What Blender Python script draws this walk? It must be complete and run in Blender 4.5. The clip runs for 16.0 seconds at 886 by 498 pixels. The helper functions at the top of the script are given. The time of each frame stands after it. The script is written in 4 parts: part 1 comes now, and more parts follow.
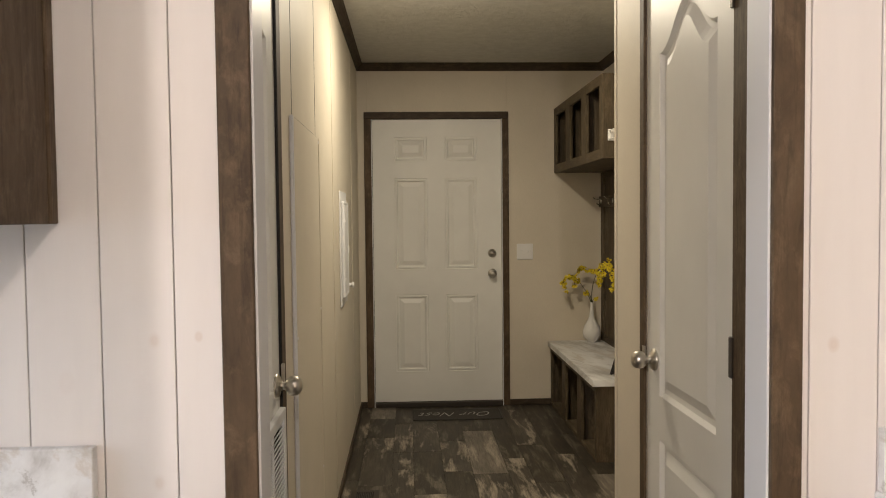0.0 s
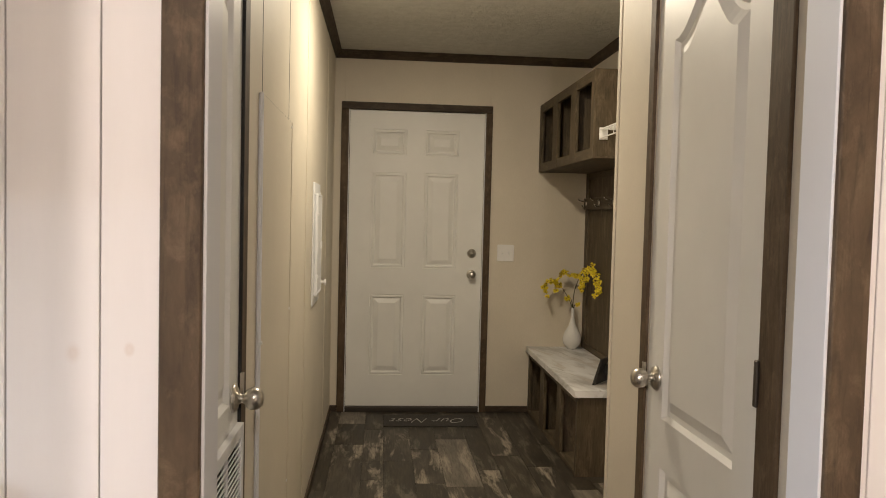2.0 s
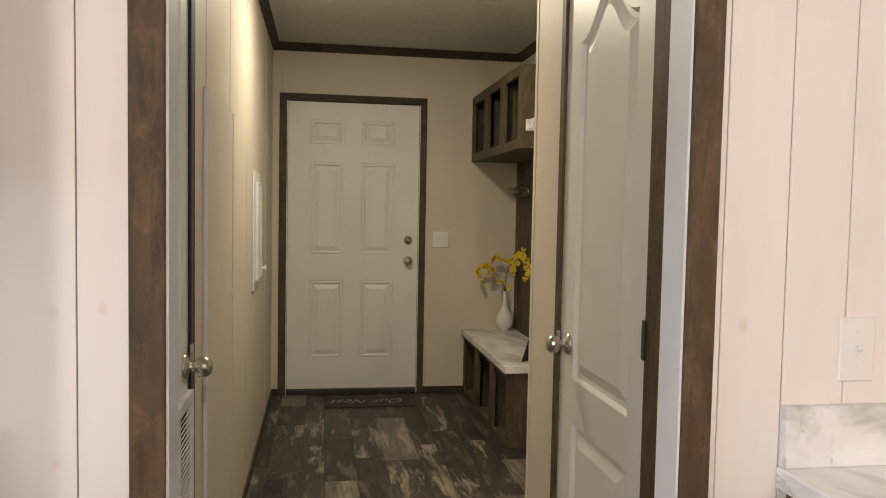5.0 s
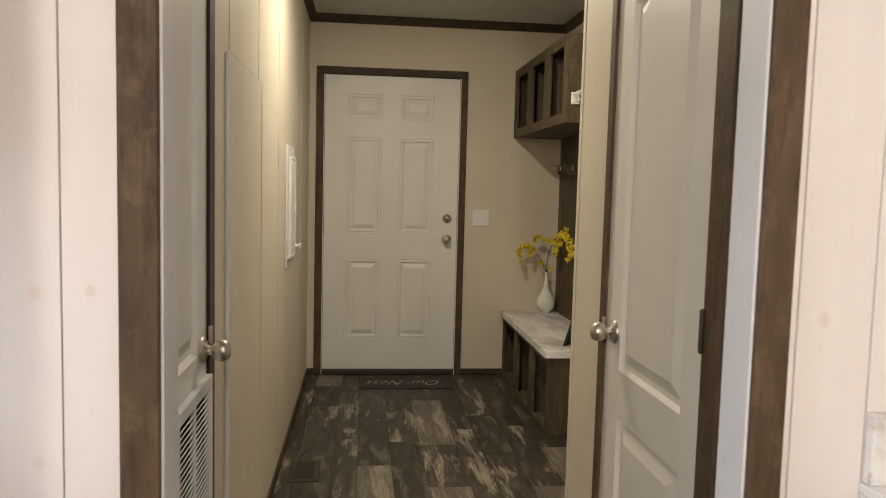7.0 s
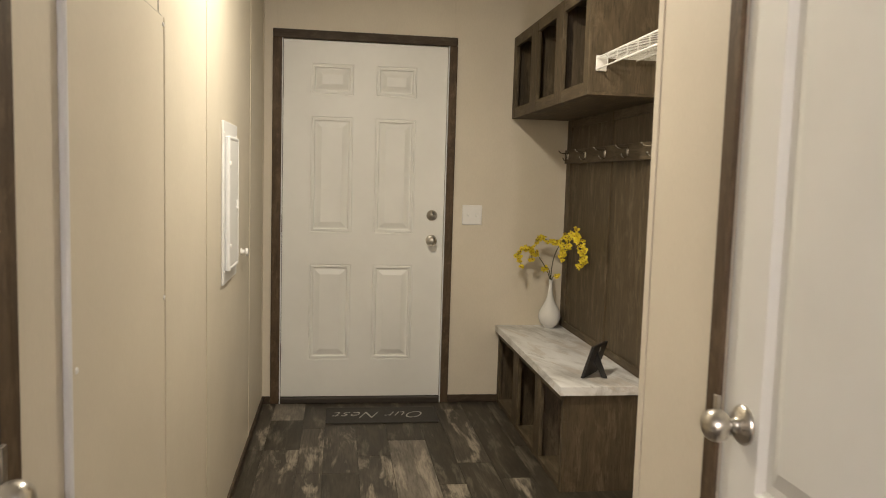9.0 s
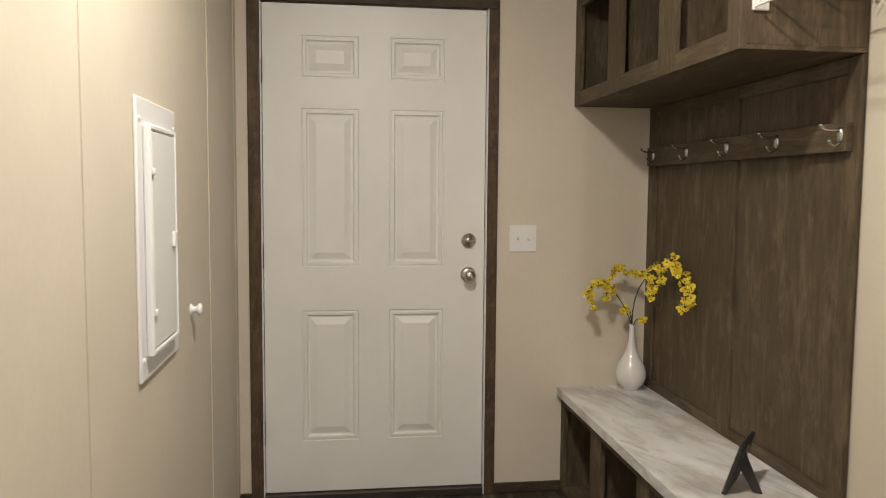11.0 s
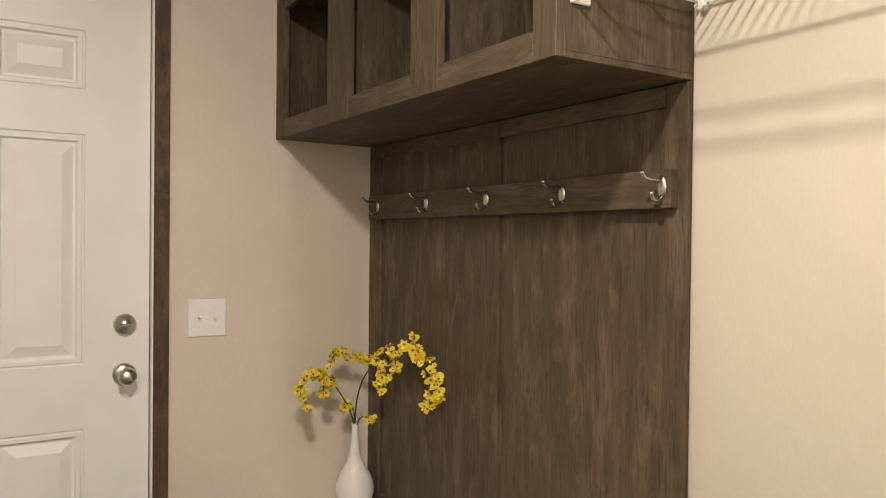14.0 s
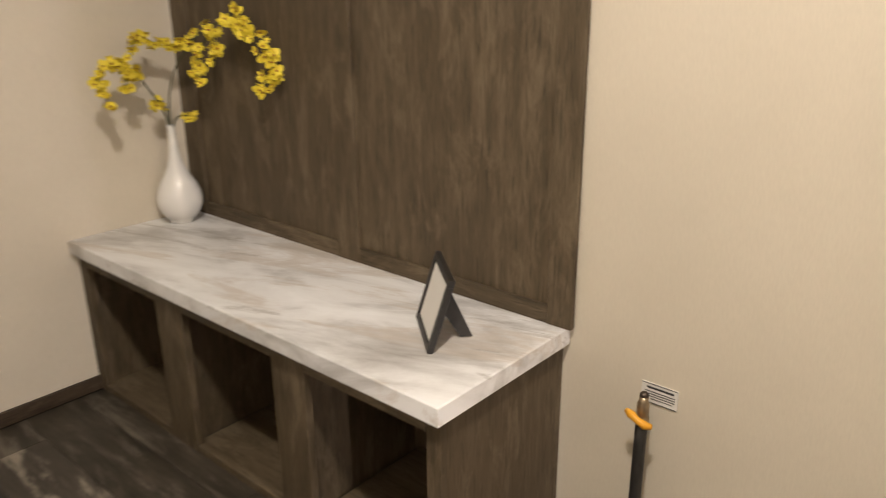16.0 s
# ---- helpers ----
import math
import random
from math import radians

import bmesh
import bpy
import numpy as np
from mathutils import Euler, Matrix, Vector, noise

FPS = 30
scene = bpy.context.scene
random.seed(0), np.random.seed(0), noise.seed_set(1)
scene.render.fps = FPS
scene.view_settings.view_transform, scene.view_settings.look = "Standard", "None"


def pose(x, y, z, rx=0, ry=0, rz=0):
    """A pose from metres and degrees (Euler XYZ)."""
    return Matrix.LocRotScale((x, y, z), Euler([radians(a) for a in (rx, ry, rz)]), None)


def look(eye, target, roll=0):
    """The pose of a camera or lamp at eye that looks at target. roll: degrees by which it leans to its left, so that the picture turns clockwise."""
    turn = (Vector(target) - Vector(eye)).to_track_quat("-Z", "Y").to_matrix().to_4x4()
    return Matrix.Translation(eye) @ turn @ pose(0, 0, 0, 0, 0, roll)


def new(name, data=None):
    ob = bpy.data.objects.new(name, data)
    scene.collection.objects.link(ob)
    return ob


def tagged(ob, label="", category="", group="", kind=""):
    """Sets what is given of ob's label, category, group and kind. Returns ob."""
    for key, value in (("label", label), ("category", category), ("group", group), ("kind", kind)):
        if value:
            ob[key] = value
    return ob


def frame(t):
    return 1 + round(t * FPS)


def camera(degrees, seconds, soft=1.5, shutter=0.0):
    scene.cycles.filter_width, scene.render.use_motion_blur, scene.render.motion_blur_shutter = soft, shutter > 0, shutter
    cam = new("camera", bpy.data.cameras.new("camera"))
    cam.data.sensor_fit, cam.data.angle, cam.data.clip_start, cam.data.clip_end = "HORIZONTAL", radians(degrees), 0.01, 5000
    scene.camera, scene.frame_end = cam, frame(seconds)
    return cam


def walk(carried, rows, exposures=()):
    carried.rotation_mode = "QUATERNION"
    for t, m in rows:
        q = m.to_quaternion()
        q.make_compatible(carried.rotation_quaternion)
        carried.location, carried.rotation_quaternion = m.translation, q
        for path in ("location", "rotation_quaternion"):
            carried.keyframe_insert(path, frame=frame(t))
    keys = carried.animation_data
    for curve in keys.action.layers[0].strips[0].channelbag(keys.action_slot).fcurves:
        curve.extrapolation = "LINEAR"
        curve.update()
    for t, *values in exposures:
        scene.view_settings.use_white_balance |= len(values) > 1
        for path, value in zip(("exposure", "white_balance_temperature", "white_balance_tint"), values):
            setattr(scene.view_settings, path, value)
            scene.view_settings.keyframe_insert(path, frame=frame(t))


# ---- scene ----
cam = camera(60.4, 16.0, 1.0, 0.4)
PATH = [
    (0, (0.158, 0.077, 1.35), (0.25, 2.073, 1.267), -0.6),
    (0.5, (0.159, 0.168, 1.352), (0.263, 2.164, 1.278), -0.1),
    (1, (0.168, 0.271, 1.348), (0.291, 2.266, 1.281), 0.6),
    (1.5, (0.165, 0.31, 1.344), (0.301, 2.304, 1.268), 1.1),
    (2, (0.14, 0.307, 1.344), (0.302, 2.298, 1.257), 1.4),
    (2.5, (0.061, 0.297, 1.346), (0.288, 2.282, 1.252), 1.2),
    (3, (-0.008, 0.266, 1.347), (0.335, 2.234, 1.253), 0.6),
    (3.5, (-0.019, 0.225, 1.346), (0.428, 2.172, 1.256), 0.5),
    (4, (0.076, 0.172, 1.346), (0.489, 2.127, 1.259), 0.8),
    (4.2, (0.137, 0.14, 1.336), (0.504, 2.104, 1.249), 1.2),
    (6.5, (0.152, 0.086, 1.32), (0.422, 2.062, 1.171), 1.1),
    (7, (0.182, 0.253, 1.315), (0.392, 2.235, 1.15), 1.5),
    (7.5, (0.154, 0.409, 1.304), (0.384, 2.386, 1.107), 1.7),
    (8, (0.104, 0.639, 1.332), (0.438, 2.601, 1.138), 0.4),
    (8.5, (0.171, 0.886, 1.322), (0.505, 2.849, 1.14), 0.7),
    (9, (0.226, 1.142, 1.308), (0.5, 3.114, 1.122), 1.7),
    (9.2, (0.208, 1.255, 1.32), (0.496, 3.225, 1.132), 1.7),
    (11.3, (0.242, 2.496, 1.302), (0.504, 4.473, 1.149), 0.4),
    (11.5, (0.264, 2.608, 1.311), (0.536, 4.584, 1.158), 0.8),
    (12, (0.315, 2.852, 1.293), (0.736, 4.802, 1.152), 1.7),
    (12.5, (0.333, 3.065, 1.329), (1.125, 4.897, 1.2), 0.6),
    (13, (0.347, 3.139, 1.33), (1.313, 4.885, 1.195), 0.7),
    (13.5, (0.34, 3.158, 1.315), (1.366, 4.87, 1.175), 0.9),
    (14, (0.356, 3.136, 1.344), (1.428, 4.824, 1.32), 0.6),
    (14.5, (0.348, 3.148, 1.313), (1.473, 4.795, 1.169), 1.1),
    (15, (0.283, 3.178, 1.206), (1.478, 4.74, 0.842), 1.3),
    (15.5, (0.269, 3.243, 1.138), (1.509, 4.702, 0.562), 0.9),
    (16, (0.341, 3.416, 1.116), (1.765, 4.652, 0.451), -0.5),
]
EXPOSURES = [(0.0, 0.02, 6550, 11), (1.5, 0.13, 6600, 12), (2.5, 0.15, 6600, 12), (4.0, 0.06, 6600, 12), (6.5, 0.0, 6500, 10), (7.0, 0.12, 6500, 10), (7.5, 0.36, 6600, 13), (8.0, 0.58, 6700, 15), (8.5, 0.64, 6450, 12), (9.0, 0.66, 6250, 11), (11.5, 0.74, 5850, 14), (12.5, 0.98, 5950, 15), (14.0, 1.0, 6000, 17), (15.5, 1.04, 6000, 17), (16.0, 1.17, 6000, 17)]
walk(cam, [(t, look(eye, target, roll)) for t, eye, target, roll in PATH], EXPOSURES)

# ---- world, lights ----
world = bpy.data.worlds.new("dim_surroundings")
scene.world = world
world.use_nodes = True
world.node_tree.nodes["Background"].inputs[0].default_value = (0.02, 0.02, 0.025, 1)
world.node_tree.nodes["Background"].inputs[1].default_value = 0.3


def lamp(name, place, watts, colour, radius):
    data = bpy.data.lights.new(name, "POINT")
    data.energy, data.color, data.shadow_soft_size = watts, colour, radius
    ob = new(name, data)
    ob.location = place
    return ob


disc = bpy.data.lights.new("mudroom_lamp", "AREA")
disc.shape, disc.size, disc.energy, disc.color = "DISK", 0.16, 18.5, (1.0, 0.890, 0.690)
new("mudroom_lamp", disc).matrix_world = pose(0.37, 3.55, 2.392)
lamp("mudroom_glow", (0.37, 3.55, 2.375), 4.8, (1.0, 0.890, 0.690), 0.03)
lamp("kitchen_bulb", (0.38, -0.90, 2.33), 48, (1.0, 0.885, 0.815), 0.03)
# unseen fill, added to brighten the closet door through the opening
lamp("kitchen_fill", (1.30, -0.90, 2.33), 17, (1.0, 0.885, 0.815), 0.03)
# unseen lamp, placed so the stub in wall_room shades the left boards
lamp("unseen_rear_bulb", (-1.50, -2.40, 2.33), 175, (1.0, 0.885, 0.815), 0.025)
# added cool fill for jamb and boards, set in an assumed, unseen side window
cool_fill = bpy.data.lights.new("cool_fill", "AREA")
cool_fill.shape, cool_fill.size, cool_fill.size_y, cool_fill.energy, cool_fill.color = "RECTANGLE", 0.85, 0.95, 30, (0.72, 0.84, 1.0)
new("cool_fill", cool_fill).matrix_world = pose(-2.33, 0.45, 1.55, 0, -90, 0)


# ---- materials ----
def mat(name, rough=0.6, metal=0.0, colour=(0.5, 0.5, 0.5)):
    m = bpy.data.materials.new(name)
    m.use_nodes = True
    b = m.node_tree.nodes["Principled BSDF"]
    b.inputs["Base Color"].default_value = (*colour, 1)
    b.inputs["Roughness"].default_value = rough
    b.inputs["Metallic"].default_value = metal
    return m


def node(m, kind, **inputs):
    n = m.node_tree.nodes.new(kind)
    for key, value in inputs.items():
        n.inputs[key.replace("_", " ")].default_value = value
    return n


def link(m, a, b):
    m.node_tree.links.new(a, b)


def coords(m, scale=(1, 1, 1)):
    tc = node(m, "ShaderNodeTexCoord")
    mp = node(m, "ShaderNodeMapping")
    mp.inputs["Scale"].default_value = scale
    link(m, tc.outputs["Object"], mp.inputs["Vector"])
    return mp.outputs["Vector"]


def slant(m, scale):
    tc = node(m, "ShaderNodeTexCoord")
    turn = node(m, "ShaderNodeMapping")
    turn.inputs["Rotation"].default_value = (0, 0, radians(-17))
    link(m, tc.outputs["Object"], turn.inputs["Vector"])
    mp = node(m, "ShaderNodeMapping")
    mp.inputs["Scale"].default_value = scale
    link(m, turn.outputs["Vector"], mp.inputs["Vector"])
    return mp.outputs["Vector"]


def ramp(m, fac, stops):
    r = node(m, "ShaderNodeValToRGB")
    e = r.color_ramp.elements
    while len(e) < len(stops):
        e.new(0.5)
    for el, (p, c) in zip(e, stops):
        el.position, el.color = p, (*c, 1)
    link(m, fac, r.inputs["Fac"])
    return r.outputs["Color"]


def noisy(m, vec, scale, detail=4.0, rough=0.6, distort=0.0):
    n = node(m, "ShaderNodeTexNoise", Scale=scale, Detail=detail, Roughness=rough, Distortion=distort)
    link(m, vec, n.inputs["Vector"])
    return n.outputs["Fac"]


def mixed(m, fac, a, b, mode="MIX"):
    n = m.node_tree.nodes.new("ShaderNodeMix")
    n.data_type, n.blend_type = "RGBA", mode
    for value, socket in ((fac, n.inputs[0]), (a, n.inputs[6]), (b, n.inputs[7])):
        if isinstance(value, (int, float)):
            socket.default_value = value
        elif isinstance(value, tuple):
            socket.default_value = (*value, 1)
        else:
            link(m, value, socket)
    return n.outputs[2]


def bump(m, height, strength, distance=0.002):
    n = node(m, "ShaderNodeBump", Strength=strength, Distance=distance)
    link(m, height, n.inputs["Height"])
    link(m, n.outputs["Normal"], m.node_tree.nodes["Principled BSDF"].inputs["Normal"])


def base(m, colour):
    link(m, colour, m.node_tree.nodes["Principled BSDF"].inputs["Base Color"])


def gloss(m, fac, lo, hi):
    n = node(m, "ShaderNodeMapRange")
    n.inputs["To Min"].default_value, n.inputs["To Max"].default_value = lo, hi
    link(m, fac, n.inputs["Value"])
    link(m, n.outputs["Result"], m.node_tree.nodes["Principled BSDF"].inputs["Roughness"])


def wood(name, grain, dark, mid, pale, rough=0.58):
    """Printed wood grain that runs along x, y or z."""
    m = mat(name, rough)
    m.node_tree.nodes["Principled BSDF"].inputs["Specular IOR Level"].default_value = 0.3
    axis = "xyz".index(grain)

    def along(f):
        return coords(m, tuple(f if k == axis else 1.0 for k in range(3)))
    fine = noisy(m, along(0.10), 80, 6, 0.65, 0.6)
    broad = noisy(m, along(0.35), 9, 8, 0.74, 0.5)
    streak = noisy(m, along(0.09), 24, 4, 0.6, 0.3)
    blotch = noisy(m, along(0.55), 26, 7, 0.72, 0.4)
    c = ramp(m, broad, [(0.26, dark), (0.5, mid), (0.74, pale)])
    c = mixed(m, ramp(m, streak, [(0.36, (0.2, 0.2, 0.2)), (0.58, (0, 0, 0))]), c, tuple(0.55 * v for v in dark))
    c = mixed(m, ramp(m, blotch, [(0.5, (0, 0, 0)), (0.66, (0.6, 0.6, 0.6))]), c, tuple(min(1, 1.2 * v) for v in pale))
    c = mixed(m, ramp(m, fine, [(0.5, (0.0, 0.0, 0.0)), (0.7, (0.5, 0.5, 0.5))]), c, tuple(0.5 * v for v in dark))
    base(m, c)
    gloss(m, fine, rough - 0.1, rough + 0.15)
    bump(m, fine, 0.2, 0.001)
    return m


def vinyl(name, a, b, rough=0.55):
    """Vinyl-faced wallboard with a faint linen weave."""
    m = mat(name, rough)
    weave = noisy(m, coords(m, (1, 1, 0.25)), 260, 3, 0.6)
    cloud = noisy(m, coords(m), 2.2, 5, 0.6)
    c = ramp(m, cloud, [(0.3, a), (0.7, b)])
    c = mixed(m, ramp(m, weave, [(0.35, (0, 0, 0)), (0.7, (0.25, 0.25, 0.25))]), c, tuple(0.86 * v for v in a))
    base(m, c)
    bump(m, weave, 0.12, 0.001)
    return m


WALL = vinyl("beige_wallboard", (0.63, 0.570, 0.466), (0.69, 0.626, 0.516))
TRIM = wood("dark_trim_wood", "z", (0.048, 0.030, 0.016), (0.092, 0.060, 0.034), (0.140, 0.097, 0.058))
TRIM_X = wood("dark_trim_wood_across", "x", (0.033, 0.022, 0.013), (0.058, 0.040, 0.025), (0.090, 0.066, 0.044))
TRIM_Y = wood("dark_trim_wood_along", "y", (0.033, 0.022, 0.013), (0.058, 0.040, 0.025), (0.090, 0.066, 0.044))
def aged_wood(name, grain, dark, mid, pale, rough=0.6):
    """Grey-brown printed oak: long streaks, broad tone bands, bleached patches and fine dark pores along x, y or z."""
    m = mat(name, rough)
    m.node_tree.nodes["Principled BSDF"].inputs["Specular IOR Level"].default_value = 0.28
    axis = "xyz".index(grain)

    def along(f):
        return coords(m, tuple(f if k == axis else 1.0 for k in range(3)))
    tone = noisy(m, along(0.35), 5, 4, 0.6, 0.4)
    streak = noisy(m, along(0.13), 40, 6, 0.68, 0.5)
    bleach = noisy(m, along(0.28), 16, 8, 0.72, 0.6)
    pores = noisy(m, along(0.07), 190, 3, 0.6, 0.3)
    knots = noisy(m, along(0.45), 5, 5, 0.65, 0.8)
    c = ramp(m, streak, [(0.24, dark), (0.5, mid), (0.78, pale)])
    c = mixed(m, ramp(m, tone, [(0.36, (0.5, 0.5, 0.5)), (0.58, (0, 0, 0))]), c, tuple(0.66 * v for v in mid))
    c = mixed(m, ramp(m, bleach, [(0.50, (0, 0, 0)), (0.64, (0.75, 0.75, 0.75))]), c, tuple(1.12 * v for v in pale))
    c = mixed(m, ramp(m, knots, [(0.62, (0, 0, 0)), (0.74, (0.5, 0.5, 0.5))]), c, tuple(0.7 * v for v in dark))
    c = mixed(m, ramp(m, pores, [(0.53, (0, 0, 0)), (0.68, (0.6, 0.6, 0.6))]), c, tuple(0.6 * v for v in dark))
    base(m, c)
    gloss(m, streak, rough - 0.08, rough + 0.12)
    bump(m, pores, 0.2, 0.001)
    return m


GREY_TONES = ((0.051, 0.038, 0.021), (0.092, 0.068, 0.040), (0.143, 0.109, 0.068))
GREY_Z = aged_wood("grey_brown_wood", "z", *GREY_TONES)
GREY_Y = aged_wood("grey_brown_wood_along", "y", *GREY_TONES)

DOOR_PAINT = mat("white_door_paint", 0.42)
n_ = noisy(DOOR_PAINT, coords(DOOR_PAINT, (1, 1, 0.3)), 90, 4)
base(DOOR_PAINT, ramp(DOOR_PAINT, noisy(DOOR_PAINT, coords(DOOR_PAINT), 3, 4), [(0.3, (0.74, 0.735, 0.70)), (0.7, (0.80, 0.795, 0.76))]))
bump(DOOR_PAINT, n_, 0.08, 0.001)

JAMB_PAINT = mat("white_jamb_laminate", 0.4, 0, (0.74, 0.74, 0.75))
bump(JAMB_PAINT, noisy(JAMB_PAINT, coords(JAMB_PAINT), 120, 3), 0.05, 0.001)

# faint knots in the boards: x, z, radius, strength
KNOTS = [(-0.244, 1.160, 0.009, 0.35), (-0.175, 1.165, 0.007, 0.35), (-0.242, 0.932, 0.009, 0.3), (0.857, 1.134, 0.010, 0.4)]
PLANK_WHITE = mat("whitewashed_plank", 0.5)
kn = node(PLANK_WHITE, "ShaderNodeTexVoronoi", Scale=3.1)
link(PLANK_WHITE, coords(PLANK_WHITE, (1.6, 1.6, 1)), kn.inputs["Vector"])
c_ = ramp(PLANK_WHITE, noisy(PLANK_WHITE, coords(PLANK_WHITE, (1, 1, 0.12)), 30, 4), [(0.2, (0.775, 0.735, 0.71)), (0.8, (0.81, 0.77, 0.745))])
c_ = mixed(PLANK_WHITE, ramp(PLANK_WHITE, kn.outputs["Distance"], [(0.0, (0.06, 0.06, 0.06)), (0.045, (0.1, 0.1, 0.1)), (0.07, (0, 0, 0))]), c_, (0.66, 0.56, 0.50))
for kx, kz, size, tone in KNOTS:
    far_ = node(PLANK_WHITE, "ShaderNodeVectorMath")
    far_.operation = "DISTANCE"
    link(PLANK_WHITE, coords(PLANK_WHITE, (1, 0, 0.75)), far_.inputs[0])
    far_.inputs[1].default_value = (kx, 0, 0.75 * kz)
    ring = ramp(PLANK_WHITE, far_.outputs["Value"], [(0.0, (tone * 0.8,) * 3), (size * 0.6, (tone,) * 3), (size, (0, 0, 0))])
    c_ = mixed(PLANK_WHITE, ring, c_, (0.60, 0.47, 0.38))
base(PLANK_WHITE, c_)
bump(PLANK_WHITE, noisy(PLANK_WHITE, coords(PLANK_WHITE, (1, 1, 0.08)), 130, 3), 0.1, 0.001)

CEIL = mat("textured_ceiling_paint", 0.85)
base(CEIL, ramp(CEIL, noisy(CEIL, coords(CEIL), 18, 5), [(0.3, (0.62, 0.61, 0.57)), (0.7, (0.72, 0.71, 0.67))]))
bump(CEIL, noisy(CEIL, coords(CEIL), 26, 5, 0.65, 1.2), 0.9, 0.012)

NICKEL = mat("brushed_nickel", 0.3, 1.0, (0.60, 0.565, 0.515))
gloss(NICKEL, noisy(NICKEL, coords(NICKEL), 300, 2), 0.22, 0.38)
DARK_METAL = mat("oiled_bronze_metal", 0.42, 0.9, (0.10, 0.08, 0.065))
CHROME = mat("polished_hook_metal", 0.26, 1.0, (0.52, 0.50, 0.46))
WHITE_PLASTIC = mat("white_plastic", 0.35, 0, (0.80, 0.79, 0.77))
base(WHITE_PLASTIC, ramp(WHITE_PLASTIC, noisy(WHITE_PLASTIC, coords(WHITE_PLASTIC), 8, 3), [(0.3, (0.77, 0.76, 0.74)), (0.7, (0.82, 0.81, 0.79))]))
PANEL_METAL = mat("white_enamelled_steel", 0.38, 0, (0.76, 0.76, 0.76))
bump(PANEL_METAL, noisy(PANEL_METAL, coords(PANEL_METAL), 90, 3), 0.06, 0.001)
SLOT = mat("dark_slot", 0.8, 0, (0.02, 0.018, 0.016))
BLACK = mat("black_frame_plastic", 0.45, 0, (0.018, 0.016, 0.015))
base(BLACK, ramp(BLACK, noisy(BLACK, coords(BLACK), 40, 3), [(0.3, (0.014, 0.013, 0.012)), (0.7, (0.026, 0.023, 0.021))]))
WIRE = mat("white_coated_wire", 0.4, 0, (0.80, 0.79, 0.76))
CERAMIC = mat("white_glazed_ceramic", 0.07, 0, (0.78, 0.77, 0.75))
base(CERAMIC, ramp(CERAMIC, noisy(CERAMIC, coords(CERAMIC), 12, 2), [(0.3, (0.76, 0.75, 0.73)), (0.7, (0.80, 0.79, 0.77))]))

MARBLE = mat("marble_print_laminate", 0.33)
w_ = noisy(MARBLE, slant(MARBLE, (1.0, 0.34, 1.0)), 7.5, 8, 0.62, 0.5)
c_ = ramp(MARBLE, w_, [(0.28, (0.36, 0.345, 0.325)), (0.40, (0.56, 0.55, 0.535)), (0.50, (0.76, 0.755, 0.75)), (0.62, (0.85, 0.85, 0.85))])
c_ = mixed(MARBLE, ramp(MARBLE, noisy(MARBLE, slant(MARBLE, (1.3, 0.24, 1.3)), 6.5, 6, 0.66, 0.6), [(0.53, (0, 0, 0)), (0.60, (0.5, 0.5, 0.5)), (0.68, (0.08, 0.08, 0.08))]), c_, (0.50, 0.42, 0.335))
c_ = mixed(MARBLE, ramp(MARBLE, noisy(MARBLE, slant(MARBLE, (1.5, 0.16, 1.5)), 13, 7, 0.66, 0.5), [(0.60, (0, 0, 0)), (0.645, (0.55, 0.55, 0.55)), (0.69, (0, 0, 0))]), c_, (0.30, 0.27, 0.235))
base(MARBLE, c_)
gloss(MARBLE, w_, 0.28, 0.40)


def floor_print(name, dark, mid, pale, worn):
    m = mat(name, 0.5)
    m.node_tree.nodes["Principled BSDF"].inputs["Specular IOR Level"].default_value = 0.3
    info = node(m, "ShaderNodeObjectInfo")
    shift = node(m, "ShaderNodeVectorMath")
    shift.operation = "SCALE"
    shift.inputs["Scale"].default_value = 9.0
    comb = node(m, "ShaderNodeCombineXYZ")
    for s in "XYZ":
        link(m, info.outputs["Random"], comb.inputs[s])
    link(m, comb.outputs[0], shift.inputs[0])
    add = node(m, "ShaderNodeVectorMath")
    geo = node(m, "ShaderNodeNewGeometry")
    link(m, geo.outputs["Position"], add.inputs[0])
    link(m, shift.outputs[0], add.inputs[1])

    def at(scale):
        mp = node(m, "ShaderNodeMapping")
        mp.inputs["Scale"].default_value = scale
        link(m, add.outputs[0], mp.inputs["Vector"])
        return mp.outputs["Vector"]
    broad = noisy(m, at((1.0, 0.28, 1)), 14, 5, 0.6, 0.5)
    fine = noisy(m, at((1, 0.07, 1)), 120, 5, 0.65, 0.3)
    scrape = noisy(m, at((1, 0.2, 1)), 13, 7, 0.68, 0.4)
    c = ramp(m, broad, [(0.3, dark), (0.5, mid), (0.72, pale)])
    c = mixed(m, ramp(m, scrape, [(0.52, (0, 0, 0)), (0.63, (worn, worn, worn))]), c, (0.38, 0.33, 0.26))
    c = mixed(m, ramp(m, fine, [(0.45, (0, 0, 0)), (0.65, (0.5, 0.5, 0.5))]), c, tuple(0.4 * v for v in dark))
    base(m, c)
    gloss(m, broad, 0.38, 0.58)
    bump(m, fine, 0.15, 0.001)
    return m


